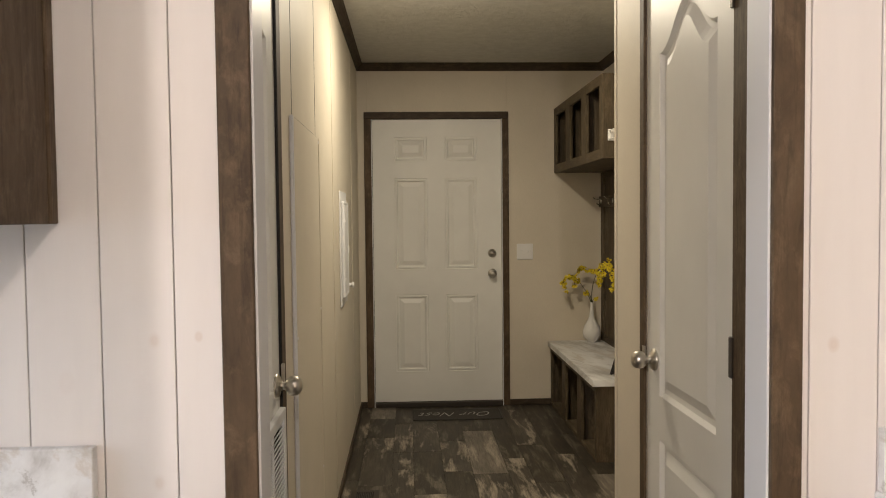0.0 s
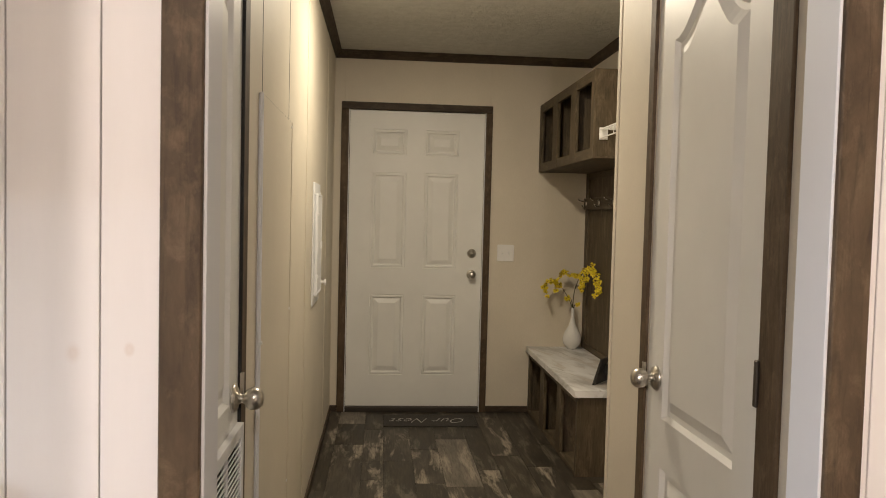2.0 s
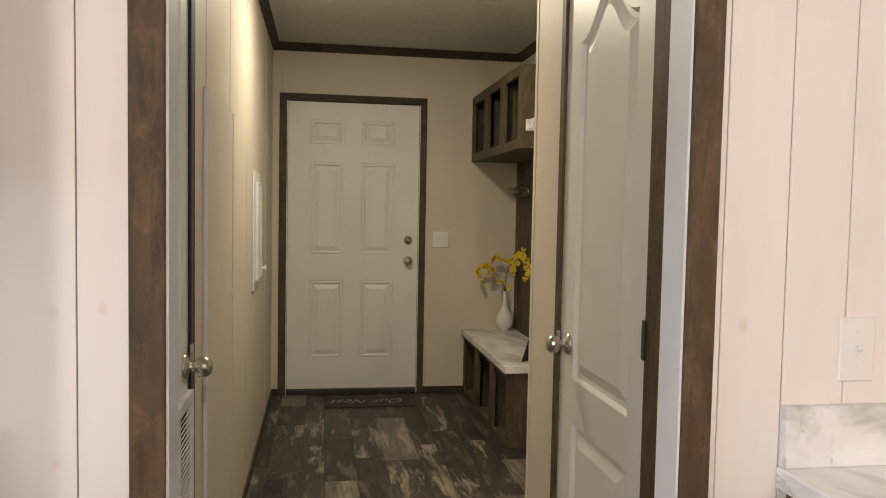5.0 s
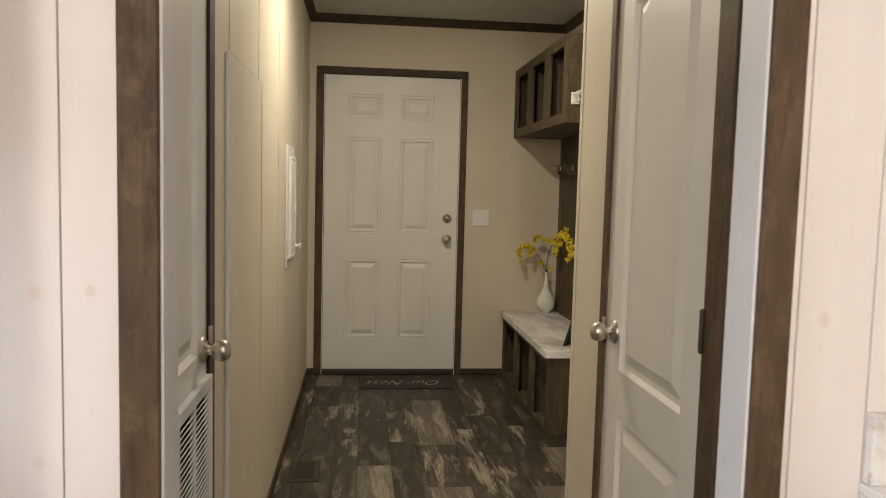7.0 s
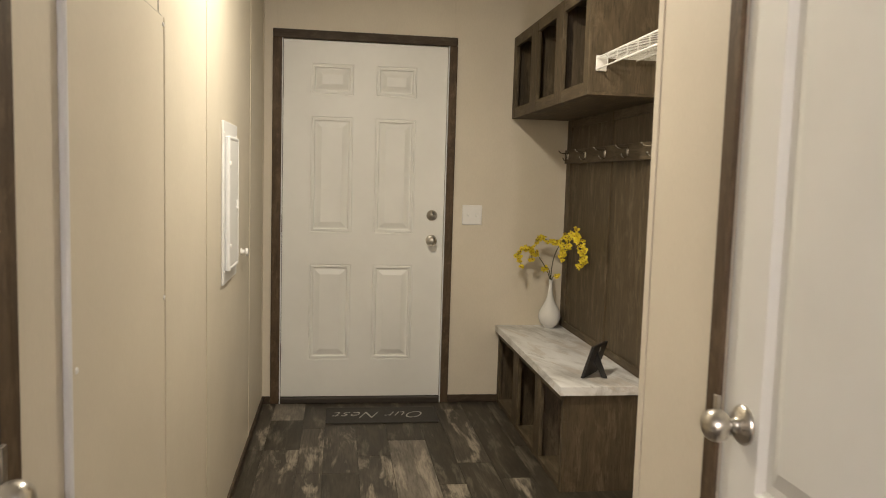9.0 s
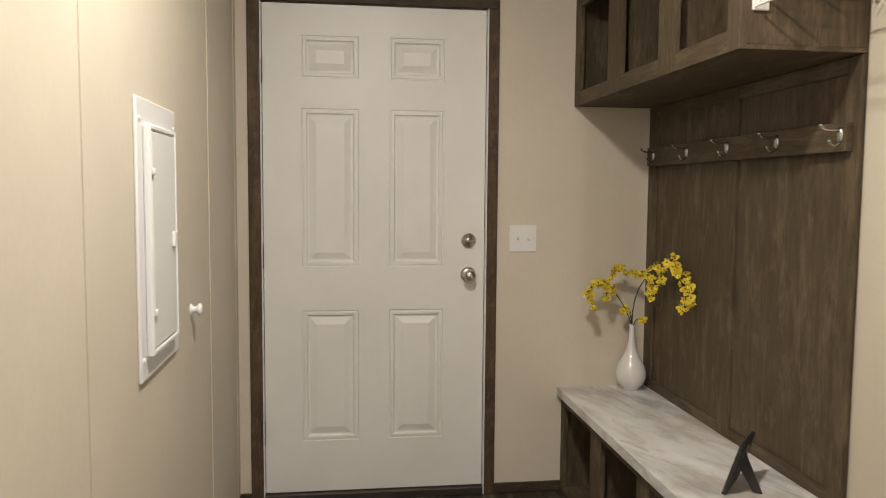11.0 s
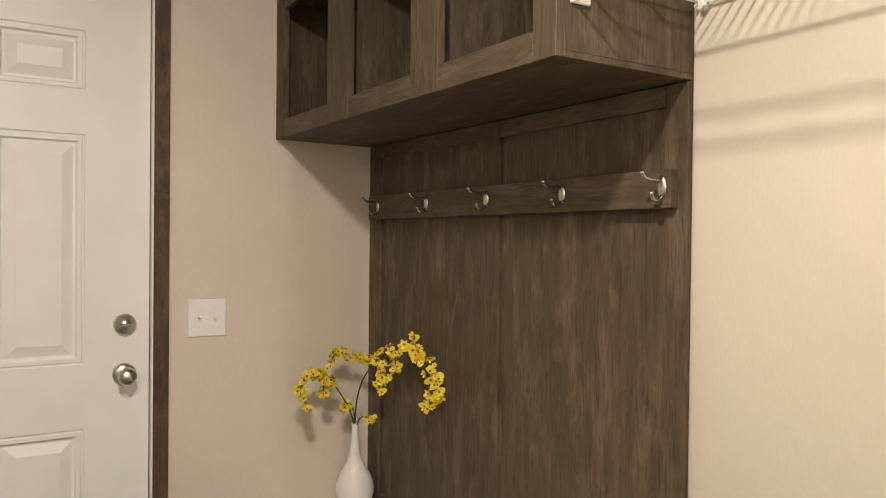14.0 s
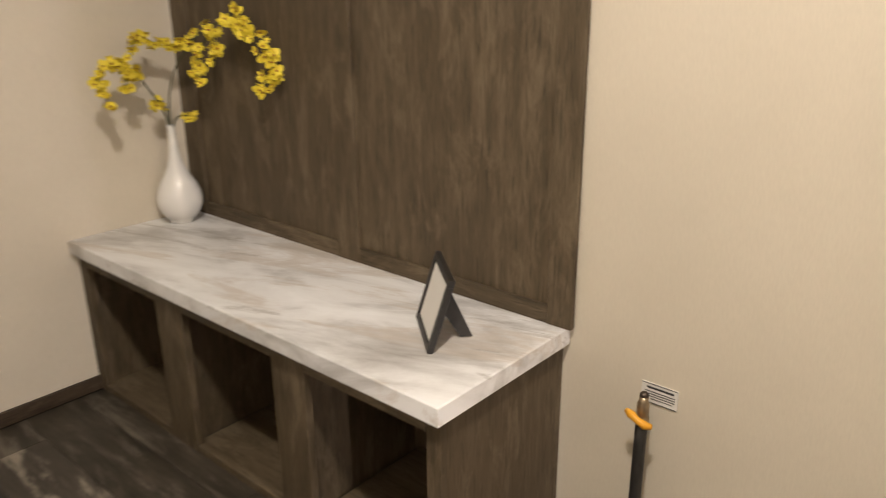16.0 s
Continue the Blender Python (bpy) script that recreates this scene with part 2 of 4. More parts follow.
PLANK_DARK = floor_print("dark_floor_plank", (0.026, 0.021, 0.015), (0.044, 0.036, 0.026), (0.078, 0.064, 0.047), 0.26)
PLANK_MID = floor_print("weathered_floor_plank", (0.034, 0.028, 0.021), (0.064, 0.053, 0.041), (0.125, 0.106, 0.083), 0.78)
PLANK_PALE = floor_print("pale_floor_plank", (0.088, 0.074, 0.058), (0.155, 0.133, 0.107), (0.25, 0.219, 0.18), 0.65)
MAT_WEAVE = mat("dark_woven_mat", 0.95)
base(MAT_WEAVE, ramp(MAT_WEAVE, noisy(MAT_WEAVE, coords(MAT_WEAVE), 200, 4), [(0.3, (0.028, 0.025, 0.022)), (0.7, (0.055, 0.049, 0.043))]))
bump(MAT_WEAVE, noisy(MAT_WEAVE, coords(MAT_WEAVE), 260, 3), 0.5, 0.002)
MAT_INK = mat("pale_mat_print", 0.9, 0, (0.42, 0.40, 0.36))
SUBFLOOR = mat("dark_floor_joint", 0.8, 0, (0.03, 0.026, 0.022))
bump(SUBFLOOR, noisy(SUBFLOOR, coords(SUBFLOOR), 60, 3), 0.2)
STEEL_BROWN = mat("brown_register_steel", 0.5, 0.3, (0.05, 0.041, 0.033))
RUBBER = mat("black_coated_pipe", 0.45, 0, (0.016, 0.015, 0.014))
YELLOW = mat("yellow_valve_handle", 0.4, 0, (0.72, 0.34, 0.015))
BRASS = mat("aged_brass", 0.4, 0.9, (0.38, 0.30, 0.20))
PAPER = mat("printed_paper", 0.7, 0, (0.72, 0.70, 0.66))
INK = mat("black_print", 0.7, 0, (0.03, 0.03, 0.03))
STEM = mat("dark_green_stem", 0.6, 0, (0.045, 0.05, 0.016))
PETAL = mat("yellow_petal", 0.6)
base(PETAL, ramp(PETAL, noisy(PETAL, coords(PETAL), 70, 3), [(0.3, (0.62, 0.46, 0.012)), (0.6, (0.80, 0.66, 0.035))]))
PETAL_RED = mat("brown_petal_heart", 0.6, 0, (0.22, 0.06, 0.012))


# ---- building blocks ----
def finish(bm, name, material, parent=None, label="", smooth=False):
    bmesh.ops.recalc_face_normals(bm, faces=bm.faces)
    me = bpy.data.meshes.new(name)
    bm.to_mesh(me)
    bm.free()
    if smooth:
        me.shade_smooth()
    me.materials.append(material)
    ob = new(name, me)
    if parent:
        bpy.context.view_layer.update()
        ob.parent = parent
        ob.matrix_parent_inverse = parent.matrix_world.inverted()
    if label:
        ob["label"] = label
    return ob


def part(name, bm, material, parent=None, label="", smooth=False):
    return finish(bm, name, material, parent, label, smooth)


def add_box(bm, lo, hi, bevel=0.0015):
    lo, hi = Vector(lo), Vector(hi)
    made = bmesh.ops.create_cube(bm, size=1, matrix=Matrix.LocRotScale((lo + hi) / 2, None, hi - lo))
    if bevel:
        es = list({e for v in made["verts"] for e in v.link_edges})
        bmesh.ops.bevel(bm, geom=es, offset=bevel, segments=1, affect="EDGES", profile=0.7)
    return bm


def box(name, lo, hi, material, parent=None, bevel=0.0015, label=""):
    return finish(add_box(bmesh.new(), lo, hi, bevel), name, material, parent, label)


def boxes(name, spans, material, parent=None, bevel=0.0015, label=""):
    bm = bmesh.new()
    for lo, hi in spans:
        add_box(bm, lo, hi, bevel)
    return finish(bm, name, material, parent, label)


def thing(name, place, label, category, group=""):
    ob = new(name)
    ob.location = place
    ob.empty_display_size = 0.05
    bpy.context.view_layer.update()
    return tagged(ob, label, category, group)


def setting(ob, label="", category=""):
    return tagged(ob, label, category, "", "structure")


def lathe(bm, profile, m, steps=28):
    """Turns a profile of (radius, height) round the local z of m."""
    rings = []
    for r, h in profile:
        rings.append([bm.verts.new(m @ Vector((r * math.cos(a), r * math.sin(a), h))) for a in [2 * math.pi * k / steps for k in range(steps)]])
    for a, b in zip(rings, rings[1:]):
        for k in range(steps):
            bm.faces.new((a[k], a[(k + 1) % steps], b[(k + 1) % steps], b[k]))
    for r in (rings[0], rings[-1]):
        bm.faces.new(r)
    return bm


def tube(bm, points, radius, steps=8):
    """A round bar along points; radius may be one number or one a point."""
    pts = [Vector(p) for p in points]
    rad = radius if isinstance(radius, (list, tuple)) else [radius] * len(pts)
    rings, side = [], None
    for n, p in enumerate(pts):
        way = (pts[min(n + 1, len(pts) - 1)] - pts[max(n - 1, 0)]).normalized()
        if side is None:
            side = way.orthogonal().normalized()
        side = (side - way * side.dot(way)).normalized()
        up = way.cross(side)
        rings.append([bm.verts.new(p + rad[n] * (math.cos(a) * side + math.sin(a) * up)) for a in [2 * math.pi * k / steps for k in range(steps)]])
    for a, b in zip(rings, rings[1:]):
        for k in range(steps):
            bm.faces.new((a[k], a[(k + 1) % steps], b[(k + 1) % steps], b[k]))
    bm.faces.new(rings[0])
    bm.faces.new(rings[-1])
    return bm


def bezier(p0, p1, p2, p3, n):
    out = []
    for k in range(n + 1):
        t = k / n
        out.append((1 - t) ** 3 * Vector(p0) + 3 * t * (1 - t) ** 2 * Vector(p1) + 3 * t * t * (1 - t) * Vector(p2) + t ** 3 * Vector(p3))
    return out


def panel_leaf(name, m, width, height, thick, outlines, parent, steps=((0.0, 0.0), (0.006, 0.006), (0.013, 0.0065), (0.034, 0.001))):
    """A door leaf with embossed panels; its face is at local y 0 and looks along -y."""
    bm = bmesh.new()
    rim = [bm.verts.new((x, 0, z)) for x, z in ((0, 0), (width, 0), (width, height), (0, height))]
    edges = [bm.edges.new((rim[k], rim[(k + 1) % 4])) for k in range(4)]
    loops = []
    for outline in outlines:
        xs, zs = [p[0] for p in outline], [p[1] for p in outline]
        cx, cz, w, h = (min(xs) + max(xs)) / 2, (min(zs) + max(zs)) / 2, max(xs) - min(xs), max(zs) - min(zs)
        rings = []
        for inset, depth in steps:
            rings.append([bm.verts.new((cx + (x - cx) * (1 - 2 * inset / w), depth, cz + (z - cz) * (1 - 2 * inset / h))) for x, z in outline])
        loops.append(rings)
        edges += [bm.edges.new((rings[0][k], rings[0][(k + 1) % len(outline)])) for k in range(len(outline))]
    bmesh.ops.triangle_fill(bm, use_beauty=True, use_dissolve=False, edges=edges)
    for rings in loops:
        for a, b in zip(rings, rings[1:]):
            for k in range(len(a)):
                bm.faces.new((a[k], a[(k + 1) % len(a)], b[(k + 1) % len(a)], b[k]))
        bm.faces.new(rings[-1])
    back = [bm.verts.new((x, thick, z)) for x, z in ((0, 0), (width, 0), (width, height), (0, height))]
    for k in range(4):
        bm.faces.new((rim[k], rim[(k + 1) % 4], back[(k + 1) % 4], back[k]))
    bm.faces.new(back)
    bm.transform(m)
    return finish(bm, name, DOOR_PAINT, parent)


def rect(x0, x1, z0, z1):
    return [(x0, z0), (x1, z0), (x1, z1), (x0, z1)]


def camber(x0, x1, z0, side, top):
    """A panel outline with a swept arch at its head."""
    out = [(x0, z0), (x1, z0)]
    for k in range(17):
        u = k / 16
        x = x1 + (x0 - x1) * u
        s = math.sin(math.pi * u)
        out.append((x, side + (top - side) * (s * s * (0.55 + 0.45 * s))))
    return out


LEFT, RIGHT, FAR, CEILING = -0.187, 1.557, 5.468, 2.430
HALL_R, HALL_END = 0.869, 2.655       # the passage's wall and where it ends
FRONT, BACK = 1.293, 1.366            # the two faces of the planked wall
JAMB_L, JAMB_R, HEAD = -0.080, 0.743, 2.37

# ---- floor, ceiling ----
floor = setting(box("floor", (-2.4, -3.6, -0.12), (2.9, FAR + 0.15, -0.004), SUBFLOOR, bevel=0), "dark joints under weathered plank-pattern floor", "floor")
ceiling = setting(box("ceiling", (-2.4, -3.6, CEILING), (2.9, FAR + 0.15, CEILING + 0.1), CEIL, bevel=0), "off-white ceiling with a stippled texture", "ceiling")

# ---- walls ----
L_DOOR = (1.504, 2.115)
wall_left = setting(boxes("wall_west", [((LEFT - 0.1, BACK, 0), (LEFT, L_DOOR[0] - 0.02, CEILING)), ((LEFT - 0.1, L_DOOR[1] + 0.01, 0), (LEFT, FAR + 0.1, CEILING)), ((LEFT - 0.1, L_DOOR[0] - 0.02, 2.06), (LEFT, L_DOOR[1] + 0.01, CEILING))], WALL, bevel=0), "beige vinyl-faced wall with thin vertical seams", "wall")
R_DOOR = (1.695, 2.309)
for name, lo, hi in (("wall_passage_1", (HALL_R, BACK, 0), (HALL_R + 0.09, R_DOOR[0] - 0.01, CEILING)), ("wall_passage_2", (HALL_R, R_DOOR[1] + 0.01, 0), (HALL_R + 0.09, HALL_END, CEILING)),
                     ("wall_passage_head", (HALL_R, R_DOOR[0] - 0.01, 2.06), (HALL_R + 0.09, R_DOOR[1] + 0.01, CEILING)), ("wall_return", (HALL_R + 0.09, HALL_END - 0.09, 0), (RIGHT, HALL_END, CEILING))):
    setting(box(name, lo, hi, WALL, bevel=0), "beige vinyl-faced wall of the passage", "wall")
wall_right = setting(box("wall_east", (RIGHT, HALL_END - 0.09, 0), (RIGHT + 0.1, FAR + 0.1, CEILING), WALL, bevel=0), "plain beige vinyl-faced wall", "wall")
E_DOOR = (-0.087, 0.827)
wall_far = setting(boxes("wall_north", [((LEFT, FAR, 0), (E_DOOR[0] - 0.008, FAR + 0.1, CEILING)), ((E_DOOR[1] + 0.008, FAR, 0), (RIGHT, FAR + 0.1, CEILING)), ((E_DOOR[0] - 0.008, FAR, 2.048), (E_DOOR[1] + 0.008, FAR + 0.1, CEILING))], WALL, bevel=0), "beige vinyl-faced wall round the entry door", "wall")
setting(boxes("closet_back", [((LEFT - 0.8, BACK, 0), (LEFT - 0.75, 2.2, CEILING)), ((LEFT - 0.75, 2.15, 0), (LEFT - 0.1, 2.2, CEILING)), ((HALL_R + 0.7, BACK, 0), (HALL_R + 0.75, HALL_END - 0.09, CEILING))], WALL, bevel=0), "plain closet walls behind the doors", "wall")

# planked kitchen wall: a backing with an opening, the boards are pieces of it
wall_front = setting(boxes("wall_kitchen", [((-2.4, FRONT + 0.008, 0), (JAMB_L - 0.012, BACK, CEILING)), ((JAMB_R + 0.012, FRONT + 0.008, 0), (2.9, BACK, CEILING)), ((JAMB_L - 0.012, FRONT + 0.008, HEAD + 0.012), (JAMB_R + 0.012, BACK, CEILING))], SUBFLOOR, bevel=0), "whitewashed vertical board wall with dark grooves", "wall")
# the last box is an unseen stub, added to block the rear lamp's light
setting(boxes("wall_room", [((-2.4, -3.6, 0), (-2.3, 0.02, CEILING)), ((-2.4, 0.88, 0), (-2.3, FRONT, CEILING)), ((-2.4, 0.02, 0), (-2.3, 0.88, 1.07)), ((-2.4, 0.02, 2.03), (-2.3, 0.88, CEILING)), ((2.8, -3.6, 0), (2.9, FRONT, CEILING)), ((-2.4, -3.6, 0), (2.9, -3.5, CEILING)), ((-2.3, -0.35, 0), (-0.80, -0.26, CEILING))], WALL, bevel=0), "plain painted walls that close the kitchen, with an added light-blocking stub", "wall")

# jamb lining and brown casing of the opening
jamb = setting(boxes("trim_jamb", [((JAMB_L - 0.012, FRONT - 0.004, 0), (JAMB_L, BACK + 0.004, HEAD)), ((JAMB_R, FRONT - 0.004, 0), (JAMB_R + 0.012, BACK + 0.004, HEAD)), ((JAMB_L - 0.012, FRONT - 0.004, HEAD), (JAMB_R + 0.012, BACK + 0.004, HEAD + 0.012))], JAMB_PAINT, bevel=0.001), "white laminate lining of the opening", "door jamb")
CW = 0.052
setting(box("trim_casing", (JAMB_L - 0.004 - CW, FRONT - 0.013, 0), (JAMB_L - 0.004, FRONT - 0.001, HEAD + CW), TRIM, bevel=0.002), "dark brown wood-grain casing beside the opening", "door casing")
setting(box("trim_casing", (JAMB_R + 0.004, FRONT - 0.013, 0), (JAMB_R + 0.004 + CW, FRONT - 0.001, HEAD + CW), TRIM, bevel=0.002), "dark brown wood-grain casing beside the opening", "door casing")
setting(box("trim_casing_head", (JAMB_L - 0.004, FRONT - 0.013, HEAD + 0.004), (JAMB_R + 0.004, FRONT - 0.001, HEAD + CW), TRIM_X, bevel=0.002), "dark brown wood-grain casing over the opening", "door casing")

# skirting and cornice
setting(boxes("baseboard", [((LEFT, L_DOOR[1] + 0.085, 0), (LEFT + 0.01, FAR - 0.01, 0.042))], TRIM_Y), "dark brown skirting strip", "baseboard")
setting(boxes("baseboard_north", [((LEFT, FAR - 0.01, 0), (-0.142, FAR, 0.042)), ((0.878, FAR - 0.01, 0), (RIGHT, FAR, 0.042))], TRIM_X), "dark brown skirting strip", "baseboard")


def cornice(name, a, b, inward, material):
    """Coved strip between wall and ceiling from a to b; inward points into the room."""
    bm = bmesh.new()
    prof = [(0.0, -0.052), (0.006, -0.052), (0.009, -0.044), (0.02, -0.026), (0.033, -0.012), (0.036, -0.004), (0.04, 0.0), (0.0, 0.0)]
    ends = [[bm.verts.new(Vector((*p, CEILING + dz - 0.0005)) + Vector((*inward, 0)) * (d + 0.0005)) for d, dz in prof] for p in (a, b)]
    for k in range(len(prof)):
        bm.faces.new((ends[0][k], ends[0][(k + 1) % len(prof)], ends[1][(k + 1) % len(prof)], ends[1][k]))
    for e in ends:
        bm.faces.new(e)
    return setting(finish(bm, name, material), "dark brown cornice strip under the ceiling", "cornice")


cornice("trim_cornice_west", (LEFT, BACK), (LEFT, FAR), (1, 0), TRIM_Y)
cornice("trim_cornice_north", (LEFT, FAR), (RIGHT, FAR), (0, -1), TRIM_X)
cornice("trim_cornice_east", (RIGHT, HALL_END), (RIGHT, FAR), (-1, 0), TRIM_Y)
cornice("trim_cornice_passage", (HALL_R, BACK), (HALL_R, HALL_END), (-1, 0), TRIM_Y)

# thin seam strips of the wallboard
for y in (3.63, 4.81, 5.40):
    setting(box("trim_seam", (LEFT, y - 0.006, 0.043), (LEFT + 0.0025, y + 0.006, CEILING - 0.053), WALL, bevel=0.001), "narrow beige seam strip", "seam strip")
for y, z0 in ((2.400, 1.662), (2.985, 1.665)):
    setting(box("trim_groove", (LEFT, y - 0.0025, z0), (LEFT + 0.0008, y + 0.0025, CEILING - 0.053), SLOT, bevel=0), "dark open joint between wallboards", "seam")
for x in (-0.115, 0.862):
    setting(box("trim_seam", (x - 0.005, FAR - 0.002, 2.095), (x + 0.005, FAR, CEILING - 0.053), WALL, bevel=0.0008), "narrow beige seam strip", "seam strip")
setting(boxes("trim_corner_bead", [((HALL_R - 0.003, HALL_END - 0.022, 0), (HALL_R, HALL_END + 0.003, CEILING - 0.053)), ((HALL_R, HALL_END, 0), (HALL_R + 0.022, HALL_END + 0.003, CEILING - 0.053))], WALL, bevel=0.001), "beige corner bead on the outside corner", "corner bead")


def knob(parent, m, name="door_knob"):
    """Round door knob; local z points away from the door."""
    k = part(name, lathe(bmesh.new(), [(0.0325, 0), (0.0325, 0.003), (0.030, 0.007), (0.024, 0.011), (0.014, 0.0135), (0.0105, 0.018), (0.0102, 0.024), (0.013, 0.027), (0.0195, 0.031), (0.0245, 0.0375), (0.0262, 0.046), (0.0250, 0.055), (0.0205, 0.0625), (0.013, 0.0672), (0.004, 0.069)], m, 32), NICKEL, parent, "brushed nickel door knob", True)
    return k


def hinge(parent, x0, x1, y0, y1, z, h=0.09):
    return box("hinge", (x0, y0, z), (x1, y1, z + h), DARK_METAL, parent, 0.002, "dark bronze hinge")


# ---- entry door ----
door_far = setting(new("door_1"), "closed white six-panel entry door in dark brown casing", "door")
door_far.location = (0.37, FAR, 0)
PX = [(0.152, 0.384), (0.509, 0.736)]
PZ = [(0.215, 0.765), (0.945, 1.590), (1.710, 1.880)]
leaf = panel_leaf("leaf", pose(E_DOOR[0] + 0.003, FAR + 0.004, 0.038), 0.908, 2.002, 0.044, [rect(a, b, c, d) for a, b in PX for c, d in PZ], door_far, ((0, 0), (0.003, 0.0045), (0.006, 0.0045), (0.009, 0.001), (0.019, 0.001), (0.024, 0.0095), (0.030, 0.010), (0.056, 0.0015), (0.059, 0.0005)))
box("casing", (-0.141, FAR - 0.014, 0), (-0.091, FAR - 0.0005, 2.044), TRIM, door_far, 0.003)
box("casing", (0.831, FAR - 0.014, 0), (0.877, FAR - 0.0005, 2.044), TRIM, door_far, 0.003)
box("casing_head", (-0.141, FAR - 0.014, 2.044), (0.877, FAR - 0.0005, 2.092), TRIM_X, door_far, 0.003)
box("threshold", (E_DOOR[0] - 0.004, FAR - 0.02, 0), (E_DOOR[1] + 0.004, FAR + 0.08, 0.034), STEEL_BROWN, door_far, 0.004, "dark wooden threshold")
for x in (E_DOOR[0] - 0.004, E_DOOR[1] - 0.001):
    box("weather_strip", (x, FAR - 0.0215, 0.001), (x + 0.005, FAR + 0.003, 2.043), JAMB_PAINT, door_far, 0.001, "white weather strip")
for z in (0.25, 0.98, 1.72):
    hinge(door_far, E_DOOR[0] - 0.012, E_DOOR[0] + 0.004, FAR - 0.02, FAR + 0.002, z, 0.1)
knob(door_far, pose(0.757, FAR + 0.004, 0.948, 90))
bolt = part("deadbolt", lathe(bmesh.new(), [(0.031, 0), (0.031, 0.006), (0.027, 0.014), (0.016, 0.017), (0.015, 0.020), (0.002, 0.0205)], pose(0.757, FAR + 0.004, 1.092, 90), 28), NICKEL, door_far, "brushed nickel deadbolt", True)
box("thumb_turn", (0.742, FAR - 0.030, 1.088), (0.772, FAR - 0.016, 1.096), NICKEL, bolt, 0.003)
for z in (0.928, 1.072):
    box("strike_plate", (0.829, FAR - 0.016, z), (0.834, FAR - 0.008, z + 0.045), DARK_METAL, door_far, 0.001, "dark strike plate")

# ---- side doors ----
def arch_door(name, label, m, low, parent_at):
    d = setting(new(name), label, "door")
    d.location = parent_at
    outlines = [camber(0.107, 0.505, 0.822 if low else 0.90, 1.79, 1.90)]
    if low:
        outlines.append(rect(0.107, 0.505, 0.16, 0.694))
    panel_leaf("leaf", m, 0.614 if low else 0.611, 2.02, 0.035, outlines, d, ((0, 0), (0.010, 0.012), (0.024, 0.013), (0.055, 0.001)))
    return d


door_r = arch_door("door_2", "closed white arch-panel interior door with nickel knob", pose(HALL_R + 0.002, R_DOOR[1], 0.012, 0, 0, -90), True, (HALL_R, 2.0, 0))
box("casing", (HALL_R - 0.010, R_DOOR[1] + 0.002, 0), (HALL_R - 0.0005, R_DOOR[1] + 0.042, 2.045), TRIM, door_r, 0.002)
box("casing", (HALL_R - 0.010, R_DOOR[0] - 0.080, 0), (HALL_R - 0.0005, R_DOOR[0] - 0.003, 2.045), TRIM, door_r, 0.002)
box("casing_head", (HALL_R - 0.010, R_DOOR[0] - 0.080, 2.045), (HALL_R - 0.0005, R_DOOR[1] + 0.042, 2.095), TRIM_Y, door_r, 0.002)
knob(door_r, pose(HALL_R + 0.002, 2.245, 0.931, 0, -90, 0))
for z in (0.20, 0.994, 1.79):
    hinge(door_r, HALL_R - 0.016, HALL_R + 0.001, R_DOOR[0] - 0.012, R_DOOR[0] + 0.002, z)
box("strike_plate", (HALL_R - 0.012, R_DOOR[1] - 0.001, 0.90), (HALL_R - 0.004, R_DOOR[1] + 0.012, 0.96), NICKEL, door_r, 0.001, "nickel strike plate")

door_l = arch_door("door_3", "closed white closet door with a louvred vent low down", pose(LEFT - 0.002, L_DOOR[0], 0.012, 0, 0, 90), False, (LEFT, 1.81, 0))
box("casing", (LEFT + 0.0005, L_DOOR[1] + 0.003, 0), (LEFT + 0.005, L_DOOR[1] + 0.066, 2.045), TRIM, door_l, 0.002)
box("door_stop", (LEFT - 0.004, L_DOOR[1] - 0.003, 0), (LEFT + 0.006, L_DOOR[1] + 0.003, 2.045), SLOT, door_l, 0.001)
box("casing_head", (LEFT + 0.0005, 1.45, 2.045), (LEFT + 0.010, L_DOOR[1] + 0.075, 2.095), TRIM_Y, door_l, 0.002)
knob(door_l, pose(LEFT - 0.002, 2.055, 0.917, 0, 90, 0))
box("strike_plate", (LEFT + 0.004, L_DOOR[1] - 0.010, 0.900), (LEFT + 0.012, L_DOOR[1] + 0.004, 0.965), NICKEL, door_l, 0.001, "nickel strike plate")
# vent grille in the closet door
VY0, VY1, VZ0, VZ1 = 1.748, 2.104, 0.30, 0.850
X0 = LEFT - 0.001
grille = boxes("vent_grille", [((X0, VY0, VZ0), (X0 + 0.016, VY0 + 0.028, VZ1)), ((X0, VY1 - 0.028, VZ0), (X0 + 0.016, VY1, VZ1)), ((X0, VY0 + 0.028, VZ1 - 0.028), (X0 + 0.016, VY1 - 0.028, VZ1)), ((X0, VY0 + 0.028, VZ0), (X0 + 0.016, VY1 - 0.028, VZ0 + 0.028)), ((X0 + 0.001, 1.920, VZ0 + 0.028), (X0 + 0.014, 1.932, VZ1 - 0.028))], PANEL_METAL, door_l, 0.0015, "white stamped vent grille")
# thin near-black sheet on the solid leaf paints the shade behind the slats
box("vent_shade_sheet", (X0 + 0.0006, VY0 + 0.027, VZ0 + 0.027), (X0 + 0.0016, VY1 - 0.027, VZ1 - 0.027), SLOT, grille, 0)
slat_bm = bmesh.new()
add_box(slat_bm, (-0.0012, VY0 + 0.028, -0.0075), (0.0012, VY1 - 0.028, 0.0075), 0)
slat_bm.transform(Matrix.Rotation(radians(38), 4, "Y"))
first = None
